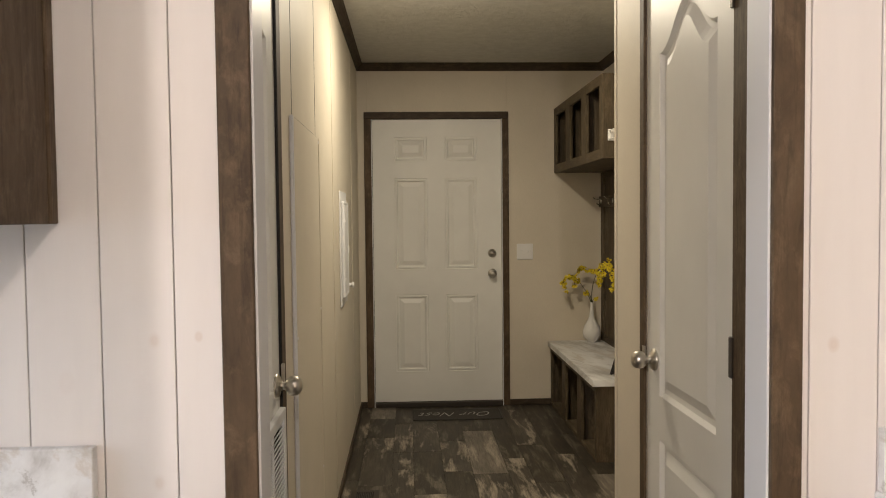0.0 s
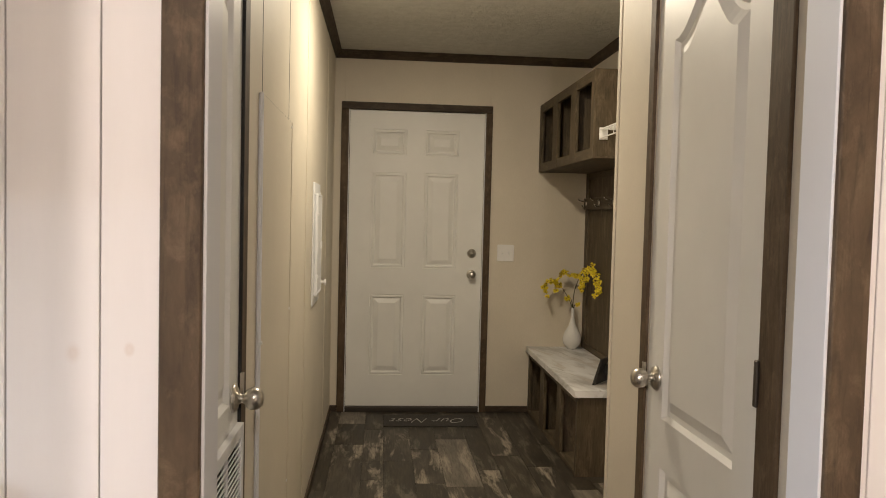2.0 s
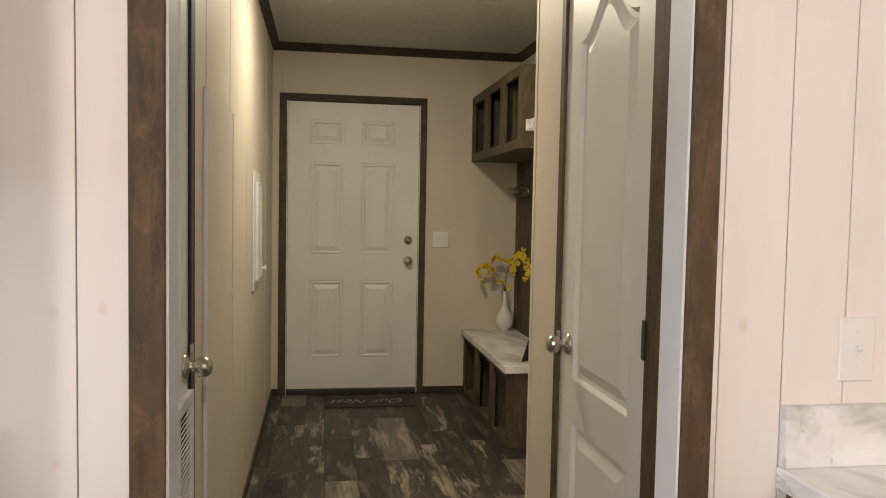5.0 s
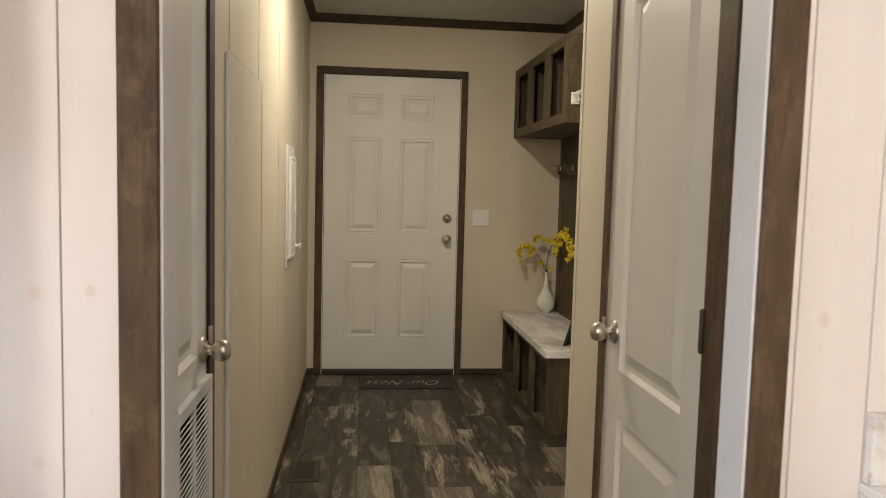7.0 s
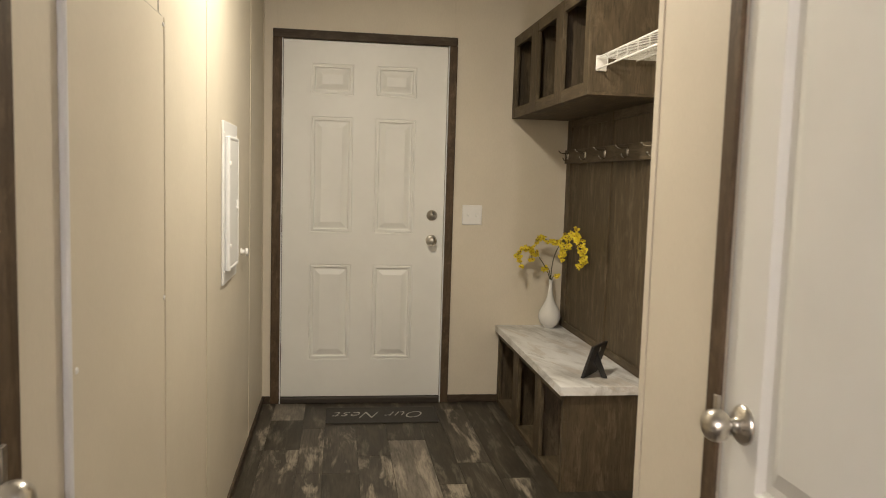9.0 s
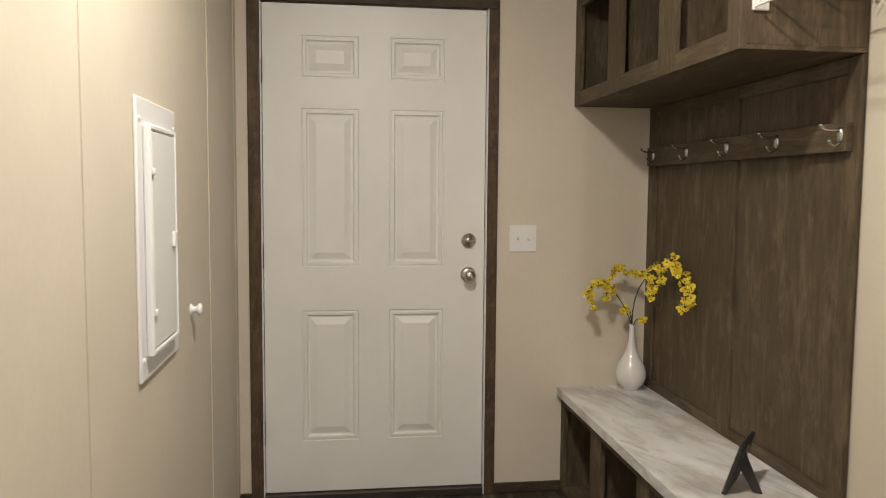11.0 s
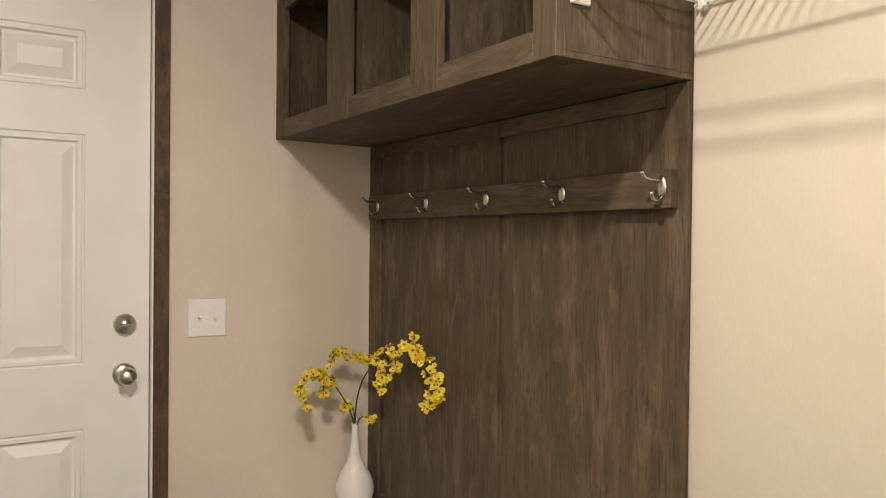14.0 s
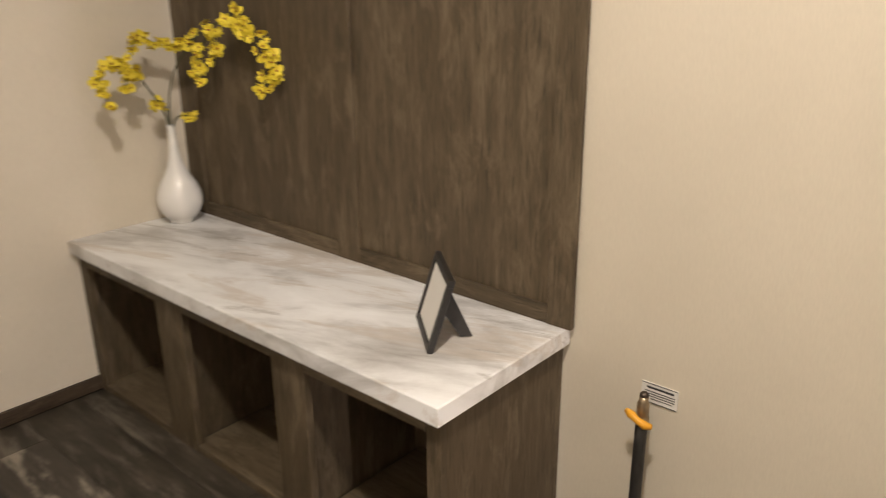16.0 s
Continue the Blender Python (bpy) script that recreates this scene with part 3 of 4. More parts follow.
for k in range(36):
    z = VZ0 + 0.036 + k * (VZ1 - VZ0 - 0.072) / 35
    if first is None:
        first = finish(slat_bm, "slat", PANEL_METAL)
        s = first
    else:
        s = new("slat", first.data)
    s.parent = grille
    s.location = (X0 + 0.0085, 0, z)

# ---- access panel, breaker panel, bumper on the long wall ----
access = thing("access_panel", (LEFT, 2.65, 0.05), "beige removable access panel screwed to the wall", "access panel")
box("board", (LEFT, 2.358, 0.045), (LEFT + 0.010, 3.016, 1.655), WALL, access, 0.0015)
box("edge_strip", (LEFT, 2.346, 0.045), (LEFT + 0.0125, 2.358, 1.657), JAMB_PAINT, access, 0.003, "white plastic edge strip")
box("gap", (LEFT, 2.40, 1.6552), (LEFT + 0.0045, 3.000, 1.6595), SLOT, access, 0, "dark open joint over the panel")
box("cover_strip", (LEFT, 2.991, 0.045), (LEFT + 0.0125, 3.003, 1.655), WALL, access, 0.002, "narrow beige cover strip")
for y, z in ((2.985, 1.637), (2.984, 1.009), (2.985, 0.40), (2.378, 0.990), (2.378, 0.40)):
    part("screw", lathe(bmesh.new(), [(0.0055, 0), (0.0055, 0.0015), (0.003, 0.0032)], pose(LEFT + 0.010, y, z, 0, 90, 0), 12), WHITE_PLASTIC, access, "white screw cap")

PY0, PY1, PZ0, PZ1 = 3.932, 4.292, 0.897, 1.489
breaker = thing("breaker_panel", (LEFT, (PY0 + PY1) / 2, PZ0), "white enamelled steel breaker panel with closed lid", "breaker panel")
box("cover", (LEFT, PY0, PZ0), (LEFT + 0.008, PY1, PZ1), PANEL_METAL, breaker, 0.003)
boxes("surround", [((LEFT + 0.008, 3.973, 0.944), (LEFT + 0.024, 3.987, 1.436)), ((LEFT + 0.008, 4.215, 0.944), (LEFT + 0.024, 4.229, 1.436)), ((LEFT + 0.008, 3.987, 0.944), (LEFT + 0.024, 4.215, 0.958)), ((LEFT + 0.008, 3.987, 1.422), (LEFT + 0.024, 4.215, 1.436))], PANEL_METAL, breaker, 0.004)
lid = box("lid", (LEFT + 0.0085, 3.995, 0.960), (LEFT + 0.0225, 4.213, 1.4212), PANEL_METAL, breaker, 0.002)
box("latch", (LEFT + 0.0225, 4.17, 1.165), (LEFT + 0.030, 4.193, 1.20), WHITE_PLASTIC, lid, 0.002)
for z in (1.03, 1.33):
    box("lid_hinge", (LEFT + 0.021, 3.987, z), (LEFT + 0.029, 4.003, z + 0.014), WHITE_PLASTIC, lid, 0.002)
box("lid_gap", (LEFT + 0.0085, 3.9885, 0.962), (LEFT + 0.012, 3.9935, 1.418), SLOT, breaker, 0)
for y in (PY0 + 0.022, PY1 - 0.022):
    for z in (PZ0 + 0.045, PZ1 - 0.045):
        part("screw", lathe(bmesh.new(), [(0.006, 0), (0.006, 0.002), (0.003, 0.0035)], pose(LEFT + 0.008, y, z, 0, 90, 0), 12), WHITE_PLASTIC, breaker)

bumper = part("door_bumper", lathe(bmesh.new(), [(0.016, 0), (0.016, 0.004), (0.010, 0.007), (0.010, 0.018), (0.017, 0.020), (0.017, 0.028), (0.012, 0.032)], pose(LEFT, 4.49, 0.966, 0, 90, 0), 20), WHITE_PLASTIC, None, "", True)
tagged(bumper, "small white rubber door bumper on the wall", "door bumper")


# ---- switch plates ----
def switch_plate(place, turn, gangs, label):
    """Plate that faces local -y."""
    w = 0.07 + 0.046 * (gangs - 1)
    e = thing("light_switch", place, label, "light switch")
    m = pose(*place, 0, 0, turn)

    def slab(name, lo, hi, material, bevel):
        bm = add_box(bmesh.new(), lo, hi, bevel)
        bm.transform(m)
        return finish(bm, name, material, e)
    slab("plate", (-w / 2, -0.006, -0.057), (w / 2, 0, 0.057), WHITE_PLASTIC, 0.003)
    for g in range(gangs):
        x = (g - (gangs - 1) / 2) * 0.046
        slab("slot", (x - 0.005, -0.0066, -0.012), (x + 0.005, -0.0058, 0.012), PANEL_METAL, 0)
        t = add_box(bmesh.new(), (-0.0042, -0.012, -0.005), (0.0042, 0, 0.005), 0.0015)
        t.transform(m @ pose(x, -0.005, 0, 28 if g % 2 else -28))
        finish(t, "toggle", WHITE_PLASTIC, e)
        for z in (-0.03, 0.03):
            s = lathe(bmesh.new(), [(0.003, 0), (0.003, 0.0006), (0.002, 0.001)], m @ pose(x, -0.006, z, 90), 10)
            finish(s, "screw", WHITE_PLASTIC, e)
    return e


switch_plate((0.990, FAR, 1.100), 0, 2, "white double light switch plate on beige wall")
switch_plate((1.072, FRONT, 1.092), 0, 1, "white single light switch plate on planked wall")

# ---- bench with cubbies ----
BX, BY0, BTOP = 1.172, 4.147, 0.421
bench = thing("storage_bench", (1.39, 4.8, 0), "grey-brown wooden bench with three open cubbies", "bench")
STILES = ((BY0, 4.180), (4.508, 4.614), (4.955, 5.072), (5.425, FAR - 0.001))
for a, b in STILES:
    box("stile", (BX, a, 0), (BX + 0.019, b, BTOP), GREY_Z, bench, 0.0012)
for (_, a), (b, _) in zip(STILES, STILES[1:]):
    box("top_rail", (BX + 0.0008, a, 0.384), (BX + 0.019, b, BTOP), GREY_Y, bench, 0.001)
    box("bottom_rail", (BX + 0.0008, a, 0), (BX + 0.019, b, 0.022), GREY_Y, bench, 0.001)
for a, b in ((BY0, BY0 + 0.016), (FAR - 0.017, FAR - 0.001)):
    box("side_panel", (BX + 0.019, a, 0), (RIGHT - 0.018, b, BTOP), GREY_Z, bench, 0.001)
box("back_panel", (RIGHT - 0.018, BY0, 0), (RIGHT - 0.0015, FAR - 0.001, BTOP), GREY_Z, bench, 0.001)
bench_top = thing("bench_top", (1.35, 4.8, BTOP), "grey-veined white marble-print laminate bench top", "bench top")
box("sheet", (1.1535, 4.1355, BTOP), (RIGHT - 0.0015, FAR - 0.0005, 0.458), MARBLE, bench_top, 0.0012)
box("edge_band", (1.151, 4.133, BTOP + 0.0004), (1.1533, FAR - 0.0006, 0.4576), MARBLE, bench_top, 0.0006, "laminate front edge band")
box("edge_band", (1.1536, 4.133, BTOP + 0.0004), (RIGHT - 0.0016, 4.1353, 0.4576), MARBLE, bench_top, 0.0006, "laminate end edge band")

for (a, b) in STILES[1:3]:
    box("divider", (BX + 0.019, (a + b) / 2 - 0.008, 0), (RIGHT - 0.018, (a + b) / 2 + 0.008, BTOP), GREY_Z, bench, 0.001)
for (_, a), (b, _) in zip(STILES, STILES[1:]):
    box("shelf_board", (BX + 0.019, a - 0.03 if a > 4.3 else BY0 + 0.016, 0.001), (RIGHT - 0.018, b + 0.03 if b < 5.3 else FAR - 0.017, 0.014), GREY_Y, bench, 0.001)

# ---- panelled back board with hooks ----
board = thing("hall_tree_back", (RIGHT - 0.01, 4.8, 0.458), "grey-brown panelled back board with coat-hook rail", "wall panel")
box("panel", (1.548, 4.125, 0.4585), (RIGHT - 0.0015, FAR - 0.001, 2.110), GREY_Z, board, 0.001)
for a, b in ((4.122, 4.180), (4.729, 4.807), (5.390, FAR - 0.001)):
    box("stile", (1.538, a, 0.4585), (1.548, b, 1.655), GREY_Z, board, 0.0012)
for a, b in ((4.180, 4.729), (4.807, 5.390)):
    box("bottom_rail", (1.539, a, 0.4585), (1.548, b, 0.498), GREY_Y, board, 0.0012)
    box("top_rail", (1.539, a, 1.612), (1.548, b, 1.655), GREY_Y, board, 0.0012)
rail = box("hook_rail", (1.515, 4.144, 1.410), (1.5375, 5.43, 1.486), GREY_Y, board, 0.0015)


def coat_hook(parent, y, z):
    bm = bmesh.new()
    tube(bm, [(1.515, y, z + 0.012), (1.511, y, z + 0.013), (1.498, y, z + 0.013), (1.482, y, z + 0.013), (1.468, y, z + 0.016), (1.46, y, z + 0.023), (1.458, y, z + 0.028)], [0.005, 0.0045, 0.004, 0.0038, 0.0038, 0.004, 0.0055])
    tube(bm, [(1.515, y, z - 0.012), (1.512, y, z - 0.022), (1.501, y, z - 0.028), (1.49, y, z - 0.024), (1.485, y, z - 0.015), (1.485, y, z - 0.011)], [0.004, 0.004, 0.0038, 0.0038, 0.004, 0.0052])
    hook = finish(bm, "coat_hook", CHROME, parent, "polished metal double coat hook", True)
    p = lathe(bmesh.new(), [(0.012, 0), (0.012, 0.002), (0.008, 0.005), (0.002, 0.006)], Matrix.Translation((1.5148, y, z)) @ Matrix.Diagonal((1, 1, 1.9, 1)) @ pose(0, 0, 0, 0, -90, 0), 20)
    finish(p, "hook_plate", CHROME, hook, "", True)


for y in (4.164, 4.457, 4.753, 5.054, 5.362):
    coat_hook(board, y, 1.452)

# ---- open wall cabinet ----
CX, CY0, CZ0, CZ1 = 1.203, 4.122, 1.657, 2.110
cab = thing("wall_cabinet", (1.39, 4.8, CZ0), "grey-brown open wall cabinet with three cubbies", "wall cabinet")
CST = ((CY0, 4.185), (4.500, 4.615), (4.940, 5.070), (5.402, FAR - 0.001))
for a, b in CST:
    box("stile", (CX, a, CZ0), (CX + 0.019, b, CZ1), GREY_Z, cab, 0.0012)
for (_, a), (b, _) in zip(CST, CST[1:]):
    box("bottom_rail", (CX + 0.0008, a, CZ0), (CX + 0.019, b, CZ0 + 0.055), GREY_Y, cab, 0.001)
    box("top_rail", (CX + 0.0008, a, CZ1 - 0.055), (CX + 0.019, b, CZ1), GREY_Y, cab, 0.001)
for a, b in ((CY0, CY0 + 0.016), (FAR - 0.017, FAR - 0.001)):
    box("side_panel", (CX + 0.019, a, CZ0 + 0.012), (1.5475, b, CZ1), GREY_Z, cab, 0.001)
box("bottom_panel", (CX + 0.019, CY0, CZ0), (1.5475, FAR - 0.001, CZ0 + 0.012), GREY_Y, cab, 0.001)
box("top_panel", (CX + 0.019, CY0 + 0.016, CZ1 - 0.016), (1.5475, FAR - 0.017, CZ1 - 0.001), GREY_Y, cab, 0.001)

for (a, b) in CST[1:3]:
    box("divider", (CX + 0.019, (a + b) / 2 - 0.008, CZ0 + 0.012), (1.5475, (a + b) / 2 + 0.008, CZ1 - 0.016), GREY_Z, cab, 0.001)

# ---- wire shelf ----
shelf = thing("wire_shelf", (1.40, 3.4, 1.76), "white coated wire shelf fixed to the wall", "wire shelf")
SY0, SY1 = HALL_END + 0.004, CY0 - 0.004
for x, z, r in ((1.238, 1.802, 0.0035), (1.238, 1.758, 0.0035), (1.40, 1.797, 0.003), (1.546, 1.797, 0.003)):
    part("rod", tube(bmesh.new(), [(x, SY0, z), (x, SY1, z)], r, 8), WIRE, shelf)
wire_bm = tube(bmesh.new(), [(1.238, 0, 1.8055), (1.30, 0, 1.8005), (1.552, 0, 1.8005)], 0.0017, 6)
for k in range(15):
    y = SY0 + 0.04 + k * 0.1
    part("lip_wire", tube(bmesh.new(), [(1.2375, y, 1.758), (1.2375, y, 1.802)], 0.002, 6), WIRE, shelf)
w0 = None
for k in range(57):
    if w0 is None:
        w0 = finish(wire_bm, "cross_wire", WIRE, None, "", True)
        w = w0
    else:
        w = new("cross_wire", w0.data)
    w.parent = shelf
    w.matrix_parent_inverse = shelf.matrix_world.inverted()
    w.location = (0, SY0 + 0.012 + k * (SY1 - SY0 - 0.024) / 56, 0)
box("end_bracket", (1.232, SY1 - 0.003, 1.750), (1.276, SY1 + 0.0035, 1.812), WIRE, shelf, 0.002, "white plastic end bracket")
box("end_bracket", (1.232, SY0 - 0.0035, 1.750), (1.276, SY0 + 0.003, 1.812), WIRE, shelf, 0.002, "white plastic end bracket")
for y in (3.1, 3.6, 4.09):
    box("wall_clip", (RIGHT - 0.02, y, 1.785), (RIGHT - 0.0005, y + 0.014, 1.812), WIRE, shelf, 0.002, "white wall clip")

# ---- vase and blossom branches ----
VX, VY = 1.452, 5.388
vase = tagged(finish(lathe(bmesh.new(), [(0.024, 0.0), (0.031, 0.0015), (0.0325, 0.006), (0.032, 0.010), (0.044, 0.018), (0.0560, 0.034), (0.0630, 0.055), (0.0640, 0.072), (0.0600, 0.094), (0.0500, 0.117), (0.0370, 0.139), (0.0260, 0.160), (0.0180, 0.186), (0.0132, 0.215), (0.0108, 0.248), (0.0110, 0.274), (0.0126, 0.281), (0.0110, 0.283), (0.0093, 0.274), (0.0083, 0.255), (0.003, 0.250)], pose(VX, VY, 0.4582), 48), "vase", CERAMIC, None, "", True), "white glazed teardrop vase standing on the bench", "vase")
branch = thing("orchid_branch", (VX, VY, 0.72), "yellow artificial orchid sprays standing in the vase", "artificial flowers")
MZ = 0.4582
spray = [
    bezier((VX, VY, MZ + 0.258), (VX - 0.005, VY, 0.86), (1.456, 5.328, 0.93), (1.474, 5.205, 1.000), 14) + bezier((1.474, 5.205, 1.000), (1.487, 5.103, 1.050), (1.497, 5.033, 1.020), (1.505, 4.973, 0.945), 14)[1:] + bezier((1.505, 4.973, 0.945), (1.508, 4.953, 0.905), (1.505, 4.983, 0.872), (1.497, 5.033, 0.868), 8)[1:],
    bezier((VX, VY, MZ + 0.258), (1.432, 5.368, 0.80), (1.372, 5.356, 0.865), (1.342, 5.351, 0.905), 12) + bezier((1.342, 5.351, 0.905), (1.307, 5.345, 0.945), (1.187, 5.324, 0.925), (1.265, 5.337, 0.823), 12)[1:],
    bezier((1.470, 5.233, 0.985), (1.464, 5.278, 0.965), (1.447, 5.373, 0.945), (1.409, 5.364, 0.972), 8) + bezier((1.409, 5.364, 0.972), (1.382, 5.358, 0.992), (1.352, 5.353, 0.990), (1.345, 5.352, 0.935), 8)[1:],
    bezier((1.478, 5.173, 1.005), (1.479, 5.166, 0.97), (1.480, 5.163, 0.94), (1.477, 5.181, 0.915), 8),
    bezier((1.475, 5.193, 0.985), (1.470, 5.228, 0.955), (1.464, 5.270, 0.915), (1.468, 5.244, 0.868), 8),
    bezier((VX, VY, MZ + 0.258), (1.454, 5.358, 0.79), (1.459, 5.318, 0.77), (1.463, 5.283, 0.775), 8),
    bezier((VX, VY, MZ + 0.258), (1.439, 5.366, 0.81), (1.422, 5.363, 0.83), (1.397, 5.361, 0.805), 8),
    bezier((1.335, 5.350, 0.915), (1.322, 5.348, 0.91), (1.319, 5.347, 0.89), (1.320, 5.347, 0.850), 6),
    bezier((1.487, 5.108, 1.028), (1.489, 5.100, 1.040), (1.489, 5.093, 1.048), (1.490, 5.088, 1.056), 4),
]
for pts in spray:
    part("stem", tube(bmesh.new(), pts, [0.0026 - 0.0014 * k / len(pts) for k in range(len(pts))], 6), STEM, branch, "", True)


def blossom_mesh():
    """One five-petalled bloom about 2.6 cm across, facing local z."""
    bm = bmesh.new()
    for k in range(5):
        a, lip = 2 * math.pi * k / 5, k == 0
        w, l = (0.0085, 0.0155) if lip else (0.0042, 0.0115)
        rows = []
        for j in range(5):
            t = j / 4
            half = w * math.sin(math.pi * (0.12 + 0.83 * t)) ** 0.7
            rows.append([bm.verts.new(Matrix.Rotation(a, 3, "Z") @ Vector((0.0015 + l * t, s * half, 0.006 * t * t * (1 if not lip else -0.3) + 0.0012 * abs(s) - 0.001))) for s in (-1, 0, 1)])
        for p, q in zip(rows, rows[1:]):
            for i in range(2):
                f = bm.faces.new((p[i], p[i + 1], q[i + 1], q[i]))
    n = len(bm.faces)
    bmesh.ops.create_icosphere(bm, subdivisions=1, radius=0.0032, matrix=Matrix.Translation((0, 0, 0.001)))
    bm.faces.ensure_lookup_table()
    for f in bm.faces[n:]:
        f.material_index = 1
    me = bpy.data.meshes.new("blossom")
    bm.to_mesh(me)
    bm.free()
    me.shade_smooth()
    me.materials.append(PETAL)
    me.materials.append(PETAL_RED)
    return me


bloom = blossom_mesh()
rnd = random.Random(7)


def set_blooms(pts, start, count, spread):
    """Blooms in loose clumps along a spray, with bare stem between them."""
    knots = [start + (1 - start) * (k + 0.3 + 0.5 * rnd.random()) / max(2, count // 4) for k in range(max(2, count // 4))]
    for k in range(count):
        u = min(1.0, max(start * 0.97, rnd.choice(knots) + rnd.gauss(0, 0.035)))
        i = min(int(u * (len(pts) - 1)), len(pts) - 2)
        p = pts[i].lerp(pts[i + 1], u * (len(pts) - 1) - i)
        away = Vector((rnd.gauss(-0.3, 0.7), rnd.gauss(-0.3, 0.7), rnd.gauss(-0.3, 0.8))).normalized()
        q = p + away * spread * (0.35 + 0.9 * rnd.random())
        q.x, q.y = min(q.x, 1.512), min(q.y, FAR - 0.022)
        b = new("blossom", bloom)
        b.parent = branch
        b.matrix_parent_inverse = branch.matrix_world.inverted()
        face = Vector((rnd.gauss(-0.6, 0.5), rnd.gauss(-0.7, 0.5), rnd.gauss(0.1, 0.5)))
        s = 0.62 + 0.6 * rnd.random()
        b.matrix_basis = Matrix.LocRotScale(q, face.to_track_quat("Z", "Y") @ Euler((0, 0, rnd.random() * 6.28)).to_quaternion(), (s, s, s))


set_blooms(spray[0], 0.42, 66, 0.021)
set_blooms(spray[1], 0.47, 44, 0.019)
set_blooms(spray[2], 0.03, 38, 0.017)
set_blooms(spray[3], 0.35, 9, 0.014)
set_blooms(spray[4], 0.3, 16, 0.016)
set_blooms(spray[5], 0.6, 8, 0.014)
set_blooms(spray[6], 0.45, 11, 0.016)
set_blooms(spray[7], 0.3, 10, 0.014)
set_blooms(spray[8], 0.7, 4, 0.010)

# ---- picture frame on the bench ----
pf = thing("picture_frame", (1.337, 4.335, 0.458), "small black picture frame standing on its strut", "picture frame")
FW, FH = 0.170, 0.150
fm = Matrix.Translation((1.337, 4.340, 0.4595)) @ Matrix(((0.647, 0.763, 0, 0), (0.763, -0.647, 0, 0), (0, 0, 1, 0), (0, 0, 0, 1)))
fm = fm @ Matrix.Rotation(radians(-17), 4, "X")


def framed(name, lo, hi, material, bevel=0.001, m=None):
    bm = add_box(bmesh.new(), lo, hi, bevel)
    bm.transform(m or fm)
    return finish(bm, name, material, pf)


for name, lo, hi in (("rail", (-FW / 2, 0, 0), (FW / 2, 0.012, 0.014)), ("rail", (-FW / 2, 0, FH - 0.014), (FW / 2, 0.012, FH)), ("stile", (-FW / 2, 0, 0.014), (-FW / 2 + 0.014, 0.012, FH - 0.014)), ("stile", (FW / 2 - 0.014, 0, 0.014), (FW / 2, 0.012, FH - 0.014))):
    framed(name, lo, hi, BLACK)
framed("picture", (-FW / 2 + 0.013, 0.004, 0.013), (FW / 2 - 0.013, 0.006, FH - 0.013), PAPER, 0)
framed("backing", (-FW / 2 + 0.006, 0.0062, 0.006), (FW / 2 - 0.006, 0.0135, FH - 0.006), BLACK, 0)
framed("turn_button", (-0.004, 0.0135, 0.115), (0.004, 0.0155, 0.138), NICKEL)
sb = bmesh.new()
sides = [[sb.verts.new(fm @ Vector((x, y, z))) for y, z in ((0.0142, 0.122), (0.0142, 0.072), (0.070, 0.0225), (0.094, 0.0295))] for x in (-0.026, -0.022)]
for k in range(4):
    sb.faces.new((sides[0][k], sides[0][(k + 1) % 4], sides[1][(k + 1) % 4], sides[1][k]))
for f in sides:
    sb.faces.new(f)
part("strut", sb, BLACK, pf)

# ---- gas stub with valve and its tag ----
pipe = thing("gas_pipe", (1.519, 3.941, 0), "black gas pipe with a yellow shut-off valve", "gas pipe")
part("riser", tube(bmesh.new(), bezier((1.457, 3.921, 0.0), (1.467, 3.926, 0.10), (1.502, 3.941, 0.18), (1.509, 3.944, 0.335), 10), 0.0115, 14), RUBBER, pipe, "black coated riser", True)
part("fitting", lathe(bmesh.new(), [(0.0105, 0), (0.0125, 0.002), (0.0125, 0.018), (0.0105, 0.021), (0.0115, 0.024), (0.0115, 0.046), (0.009, 0.050), (0.009, 0.060)], pose(1.51, 3.944, 0.332), 18), BRASS, pipe, "aged brass valve body", True)
hb = bmesh.new()
tube(hb, [(1.497, 3.97, 0.359), (1.491, 3.958, 0.358), (1.489, 3.944, 0.351), (1.491, 3.93, 0.345), (1.497, 3.918, 0.343)], [0.005, 0.0085, 0.0065, 0.0085, 0.005], 10)
part("handle", hb, YELLOW, pipe, "yellow wing handle", True)
part("cap", lathe(bmesh.new(), [(0.0085, 0), (0.0085, 0.006), (0.005, 0.010)], pose(1.51, 3.944, 0.391), 14), DARK_METAL, pipe, "", True)

tag = thing("warning_tag", (1.555, 3.931, 0.373), "small printed paper tag on the wall above the valve", "label")
box("card", (1.5548, 3.898, 0.355), (1.5567, 3.971, 0.397), PAPER, tag, 0)
for z, a, b, h in ((0.3952, 3.899, 3.97, 0.0015), (0.3555, 3.899, 3.97, 0.0015), (0.386, 3.906, 3.96, 0.004), (0.379, 3.903, 3.964, 0.0015), (0.374, 3.903, 3.956, 0.0015), (0.369, 3.903, 3.964, 0.0015), (0.364, 3.908, 3.951, 0.0015)):
    box("print_bar", (1.5542, a, z), (1.5549, b, z + h), INK, tag, 0)

# ---- floor vent, door mat ----
vent = thing("floor_vent", (-0.065, 3.68, 0), "brown steel floor register set in the floor", "floor vent")
VX0, VX1, VY0_, VY1_ = -0.135, 0.005, 3.55, 3.808
boxes("rim", [((VX0, VY0_, 0), (VX0 + 0.028, VY1_, 0.005)), ((VX1 - 0.028, VY0_, 0), (VX1, VY1_, 0.005)), ((VX0 + 0.028, VY0_, 0), (VX1 - 0.028, VY0_ + 0.028, 0.005)), ((VX0 + 0.028, VY1_ - 0.028, 0), (VX1 - 0.028, VY1_, 0.005))], STEEL_BROWN, vent, 0.0015)
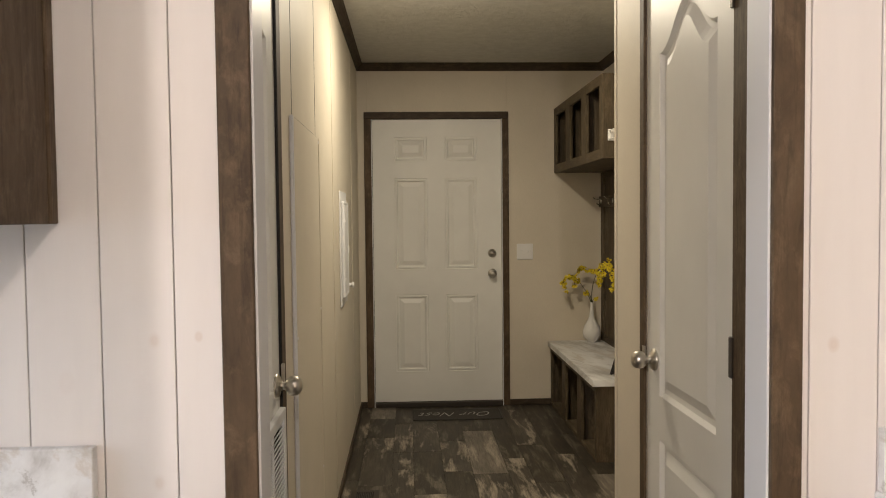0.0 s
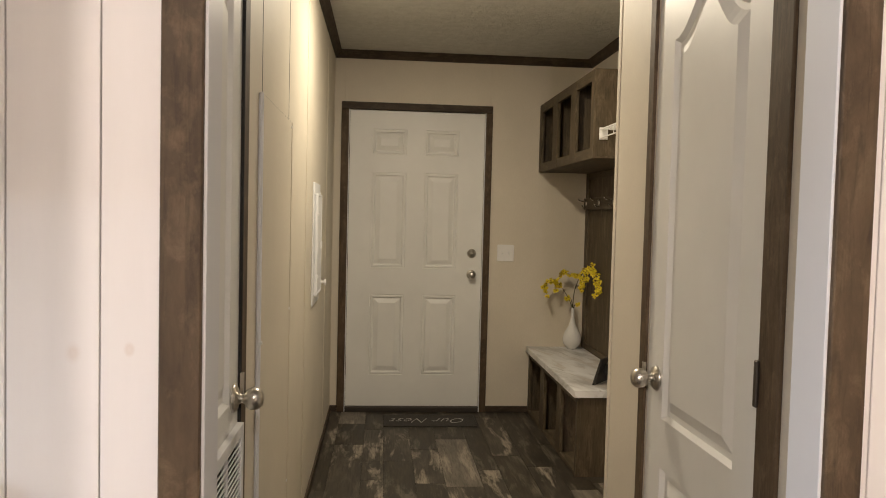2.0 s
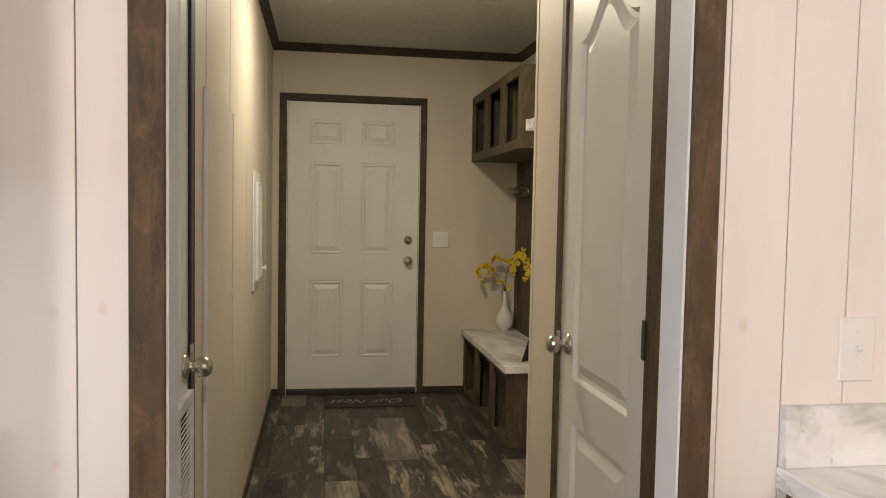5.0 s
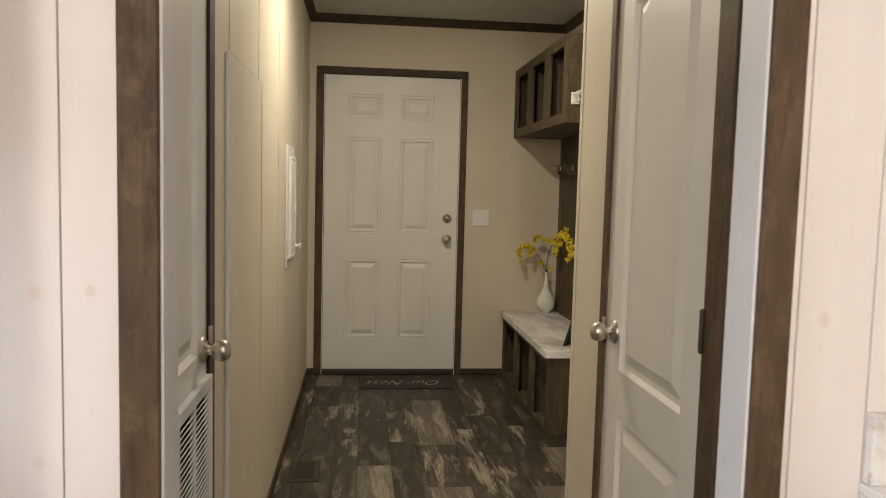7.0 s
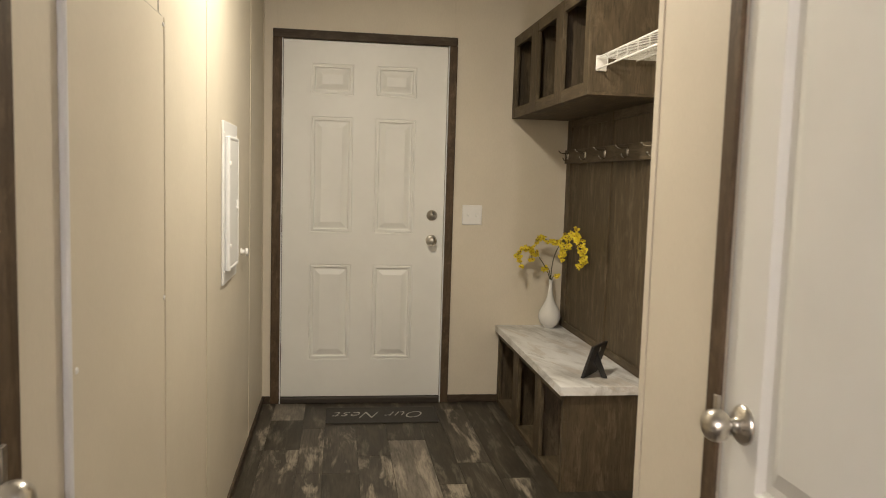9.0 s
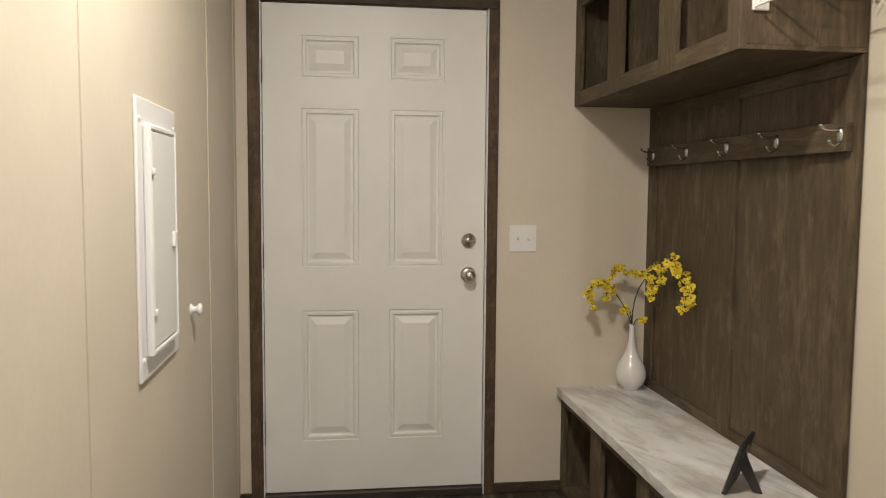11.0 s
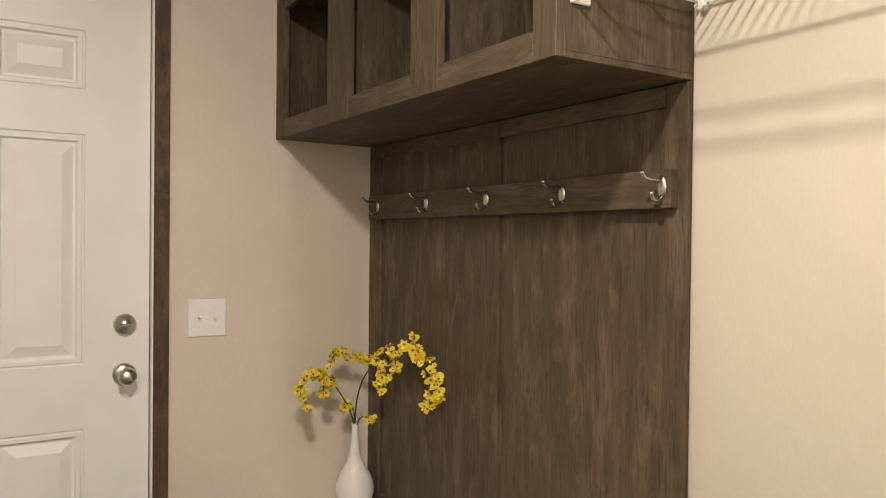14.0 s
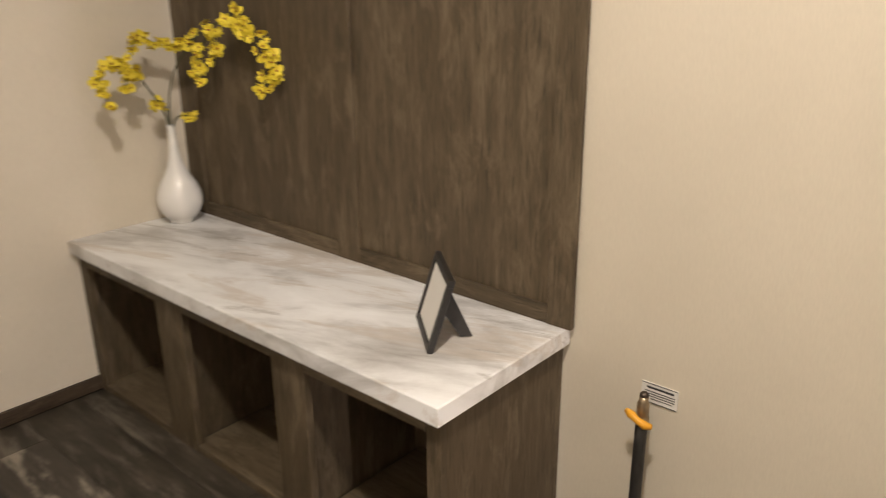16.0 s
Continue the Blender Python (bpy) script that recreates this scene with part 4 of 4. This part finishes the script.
# flat near-black sheet; its colour stands for the shade below the louvres
box("hollow_shade", (VX0 + 0.028, VY0_ + 0.028, 0.0002), (VX1 - 0.028, VY1_ - 0.028, 0.0012), SLOT, vent, 0)
for k in range(9):
    x = VX0 + 0.033 + k * 0.0087
    box("louvre", (x, VY0_ + 0.028, 0.001), (x + 0.0025, VY1_ - 0.028, 0.0042), STEEL_BROWN, vent, 0)

mat_thing = thing("door_mat", (0.48, 5.21, 0), "dark woven door mat with pale script lettering", "door mat")
mb = add_box(bmesh.new(), (0.178, 5.080, 0.0003), (0.778, 5.345, 0.008), 0.003)
part("weave", mb, MAT_WEAVE, mat_thing)
txt = bpy.data.curves.new("lettering", "FONT")
txt.body, txt.size, txt.align_x, txt.align_y, txt.shear, txt.extrude = "Our Nest", 0.132, "CENTER", "CENTER", 0.5, 0.0006
txt.space_character, txt.offset = 1.05, -0.0028
tob = new("lettering", txt)
bpy.context.view_layer.update()
tme = bpy.data.meshes.new_from_object(tob.evaluated_get(bpy.context.evaluated_depsgraph_get()))
bpy.data.objects.remove(tob)
tme.transform(pose(0.478, 5.213, 0.0088, 0, 0, 180) @ Matrix.Diagonal((0.9, 1.15, 1, 1)))
tme.materials.clear()
tme.materials.append(MAT_INK)
let = new("lettering", tme)
let.parent, let.matrix_parent_inverse = mat_thing, mat_thing.matrix_world.inverted()

# ---- ceiling lamp of the mudroom ----
lampthing = thing("ceiling_light", (0.37, 3.55, CEILING), "thin round flush ceiling light, lit", "ceiling light")
part("base", lathe(bmesh.new(), [(0.095, 0), (0.095, -0.020), (0.088, -0.028), (0.02, -0.029)], pose(0.37, 3.55, CEILING - 0.0005), 36), WHITE_PLASTIC, lampthing, "white lamp rim", True)
GLOW = mat("lit_frosted_lens", 0.5, 0, (0.9, 0.88, 0.8))
GLOW.node_tree.nodes["Principled BSDF"].inputs["Emission Color"].default_value = (1.0, 0.87, 0.68, 1)
GLOW.node_tree.nodes["Principled BSDF"].inputs["Emission Strength"].default_value = 8.0
part("lens", lathe(bmesh.new(), [(0.082, 0), (0.080, -0.003), (0.04, -0.005), (0.004, -0.0055)], pose(0.37, 3.55, CEILING - 0.0295), 36), GLOW, lampthing, "lit frosted lens", True)

# ---- kitchen: counters, splash-backs, wall cabinet ----
KX = -0.390
kc = thing("kitchen_wall_cabinet", (-0.8, 1.15, 1.346), "dark brown wood-grain kitchen wall cabinet", "kitchen cabinet")
box("carcass", (-1.20, 0.985, 1.348), (KX - 0.006, FRONT - 0.0005, 2.12), TRIM, kc, 0.002)
box("end_panel", (KX - 0.006, 0.985, 1.346), (KX, FRONT - 0.024, 2.12), TRIM, kc, 0.0015)
box("scribe_strip", (KX - 0.006, FRONT - 0.023, 1.346), (KX + 0.004, FRONT - 0.0005, 2.12), TRIM, kc, 0.002)
for a, b in ((-1.197, -0.812), (-0.808, -0.394)):
    d = box("cabinet_door", (a, 0.966, 1.357), (b, 0.984, 2.11), TRIM, kc, 0.003)


def counter(name, x0, x1, end):
    """Base cabinet, laminate top and splash-back along the planked wall; end is the side that shows."""
    lo, hi = x0, x1
    c = thing("base_cabinet", ((x0 + x1) / 2, 1.0, 0), "dark brown wood-grain kitchen base cabinet", "kitchen cabinet")
    inset = 0.022
    box("carcass", (lo + inset, 0.735, 0.09), (hi - inset, FRONT - 0.0005, 0.850), TRIM, c, 0.002)
    box("toe_kick", (lo + inset, 0.80, 0), (hi - inset, FRONT - 0.0005, 0.089), SLOT, c, 0)
    n = 3
    for k in range(n):
        a = lo + inset + 0.004 + k * (hi - lo - 2 * inset) / n
        box("cabinet_door", (a, 0.716, 0.10), (a + (hi - lo - 2 * inset) / n - 0.008, 0.734, 0.84), TRIM, c, 0.003)
    t = thing("countertop", ((x0 + x1) / 2, 1.0, 0.85), "grey-veined white marble-print laminate countertop", "countertop")
    box("top", (lo, 0.69, 0.8505), (hi, FRONT - 0.0005, 0.888), MARBLE, t, 0.003)
    box("splash_back", (lo + (0.006 if end < 0 else 0), FRONT - 0.020, 0.8883), (hi - (0.006 if end > 0 else 0), FRONT - 0.0006, 0.996), MARBLE, t, 0.002, "marble-print splash-back")


counter("left", -1.60, -0.331, 1)
counter("right", 0.928, 2.30, -1)

# ---- boards of the kitchen wall ----
def boards(x0, x1, first, step):
    x = first
    cuts = [x0]
    while x < x1 - 0.002:
        if x > x0 + 0.002:
            cuts.append(x)
        x += step
    cuts.append(x1)
    for a, b in zip(cuts, cuts[1:]):
        box("plank", (a + 0.0011, FRONT, 0.001), (b - 0.0011, FRONT + 0.0079, CEILING - 0.001), PLANK_WHITE, wall_front, 0.0007)


boards(-1.62, JAMB_L - 0.0125, -1.5831, 0.1143)
boards(JAMB_R + 0.0125, 1.9, 0.8155, 0.1175)
box("plank", (JAMB_L - 0.0125, FRONT, HEAD + 0.0125), (JAMB_R + 0.0125, FRONT + 0.0079, CEILING - 0.001), PLANK_WHITE, wall_front, 0.0012)

# ---- floor planks: lanes of uneven width ----
LANES = [-0.204, -0.108, 0.060, 0.175, 0.335, 0.489, 0.675, 0.792, 0.950, 1.100, 1.240, 1.400, 1.556]
fixed = {1: [(5.157, 5.455, "p"), (3.875, 4.715, "m"), (4.715, 5.157, "d"), (3.165, 3.875, "d")], 3: [(4.415, 5.087, "m"), (5.087, 5.455, "d"), (3.165, 3.740, "p"), (3.740, 4.415, "d")],
         4: [(4.620, 5.087, "d"), (4.065, 4.620, "m"), (5.087, 5.455, "d"), (3.165, 4.065, "d")], 5: [(4.015, 4.821, "p"), (4.821, 5.455, "d"), (3.475, 4.015, "m"), (2.9, 3.475, "p")],
         7: [(4.505, 5.315, "m"), (5.315, 5.455, "d"), (3.865, 4.505, "d"), (3.165, 3.865, "m")], 6: [(4.265, 5.455, "d"), (3.265, 4.265, "m")],
         8: [(4.315, 5.455, "d"), (3.465, 4.315, "m")], 9: [(4.715, 5.455, "d"), (3.965, 4.715, "d")], 10: [(4.065, 5.455, "d")], 11: [(4.065, 5.455, "d")]}
prnd = random.Random(11)
skins = {"d": PLANK_DARK, "m": PLANK_MID, "p": PLANK_PALE}
for n, (a, b) in enumerate(zip(LANES, LANES[1:])):
    runs = list(fixed.get(n, []))
    y = min([r[0] for r in runs], default=FAR - 0.001)
    while y > 1.42:
        step = prnd.choice((0.3, 0.45, 0.6, 0.75))
        runs.append((max(1.42, y - step), y, prnd.choice("dmmdmdpm")))
        y -= step
    for y0, y1, kind in runs:
        x1 = min(b, HALL_R - 0.001) if y1 <= HALL_END + 0.3 else b
        if y1 <= HALL_END and a > HALL_R - 0.05:
            continue
        if y1 - y0 > 0.01 and x1 - a > 0.02:
            box("plank", (a + 0.0006, y0 + 0.0006, -0.0039), (x1 - 0.0006, y1 - 0.0006, 0.0), skins[kind], floor, 0.0006)
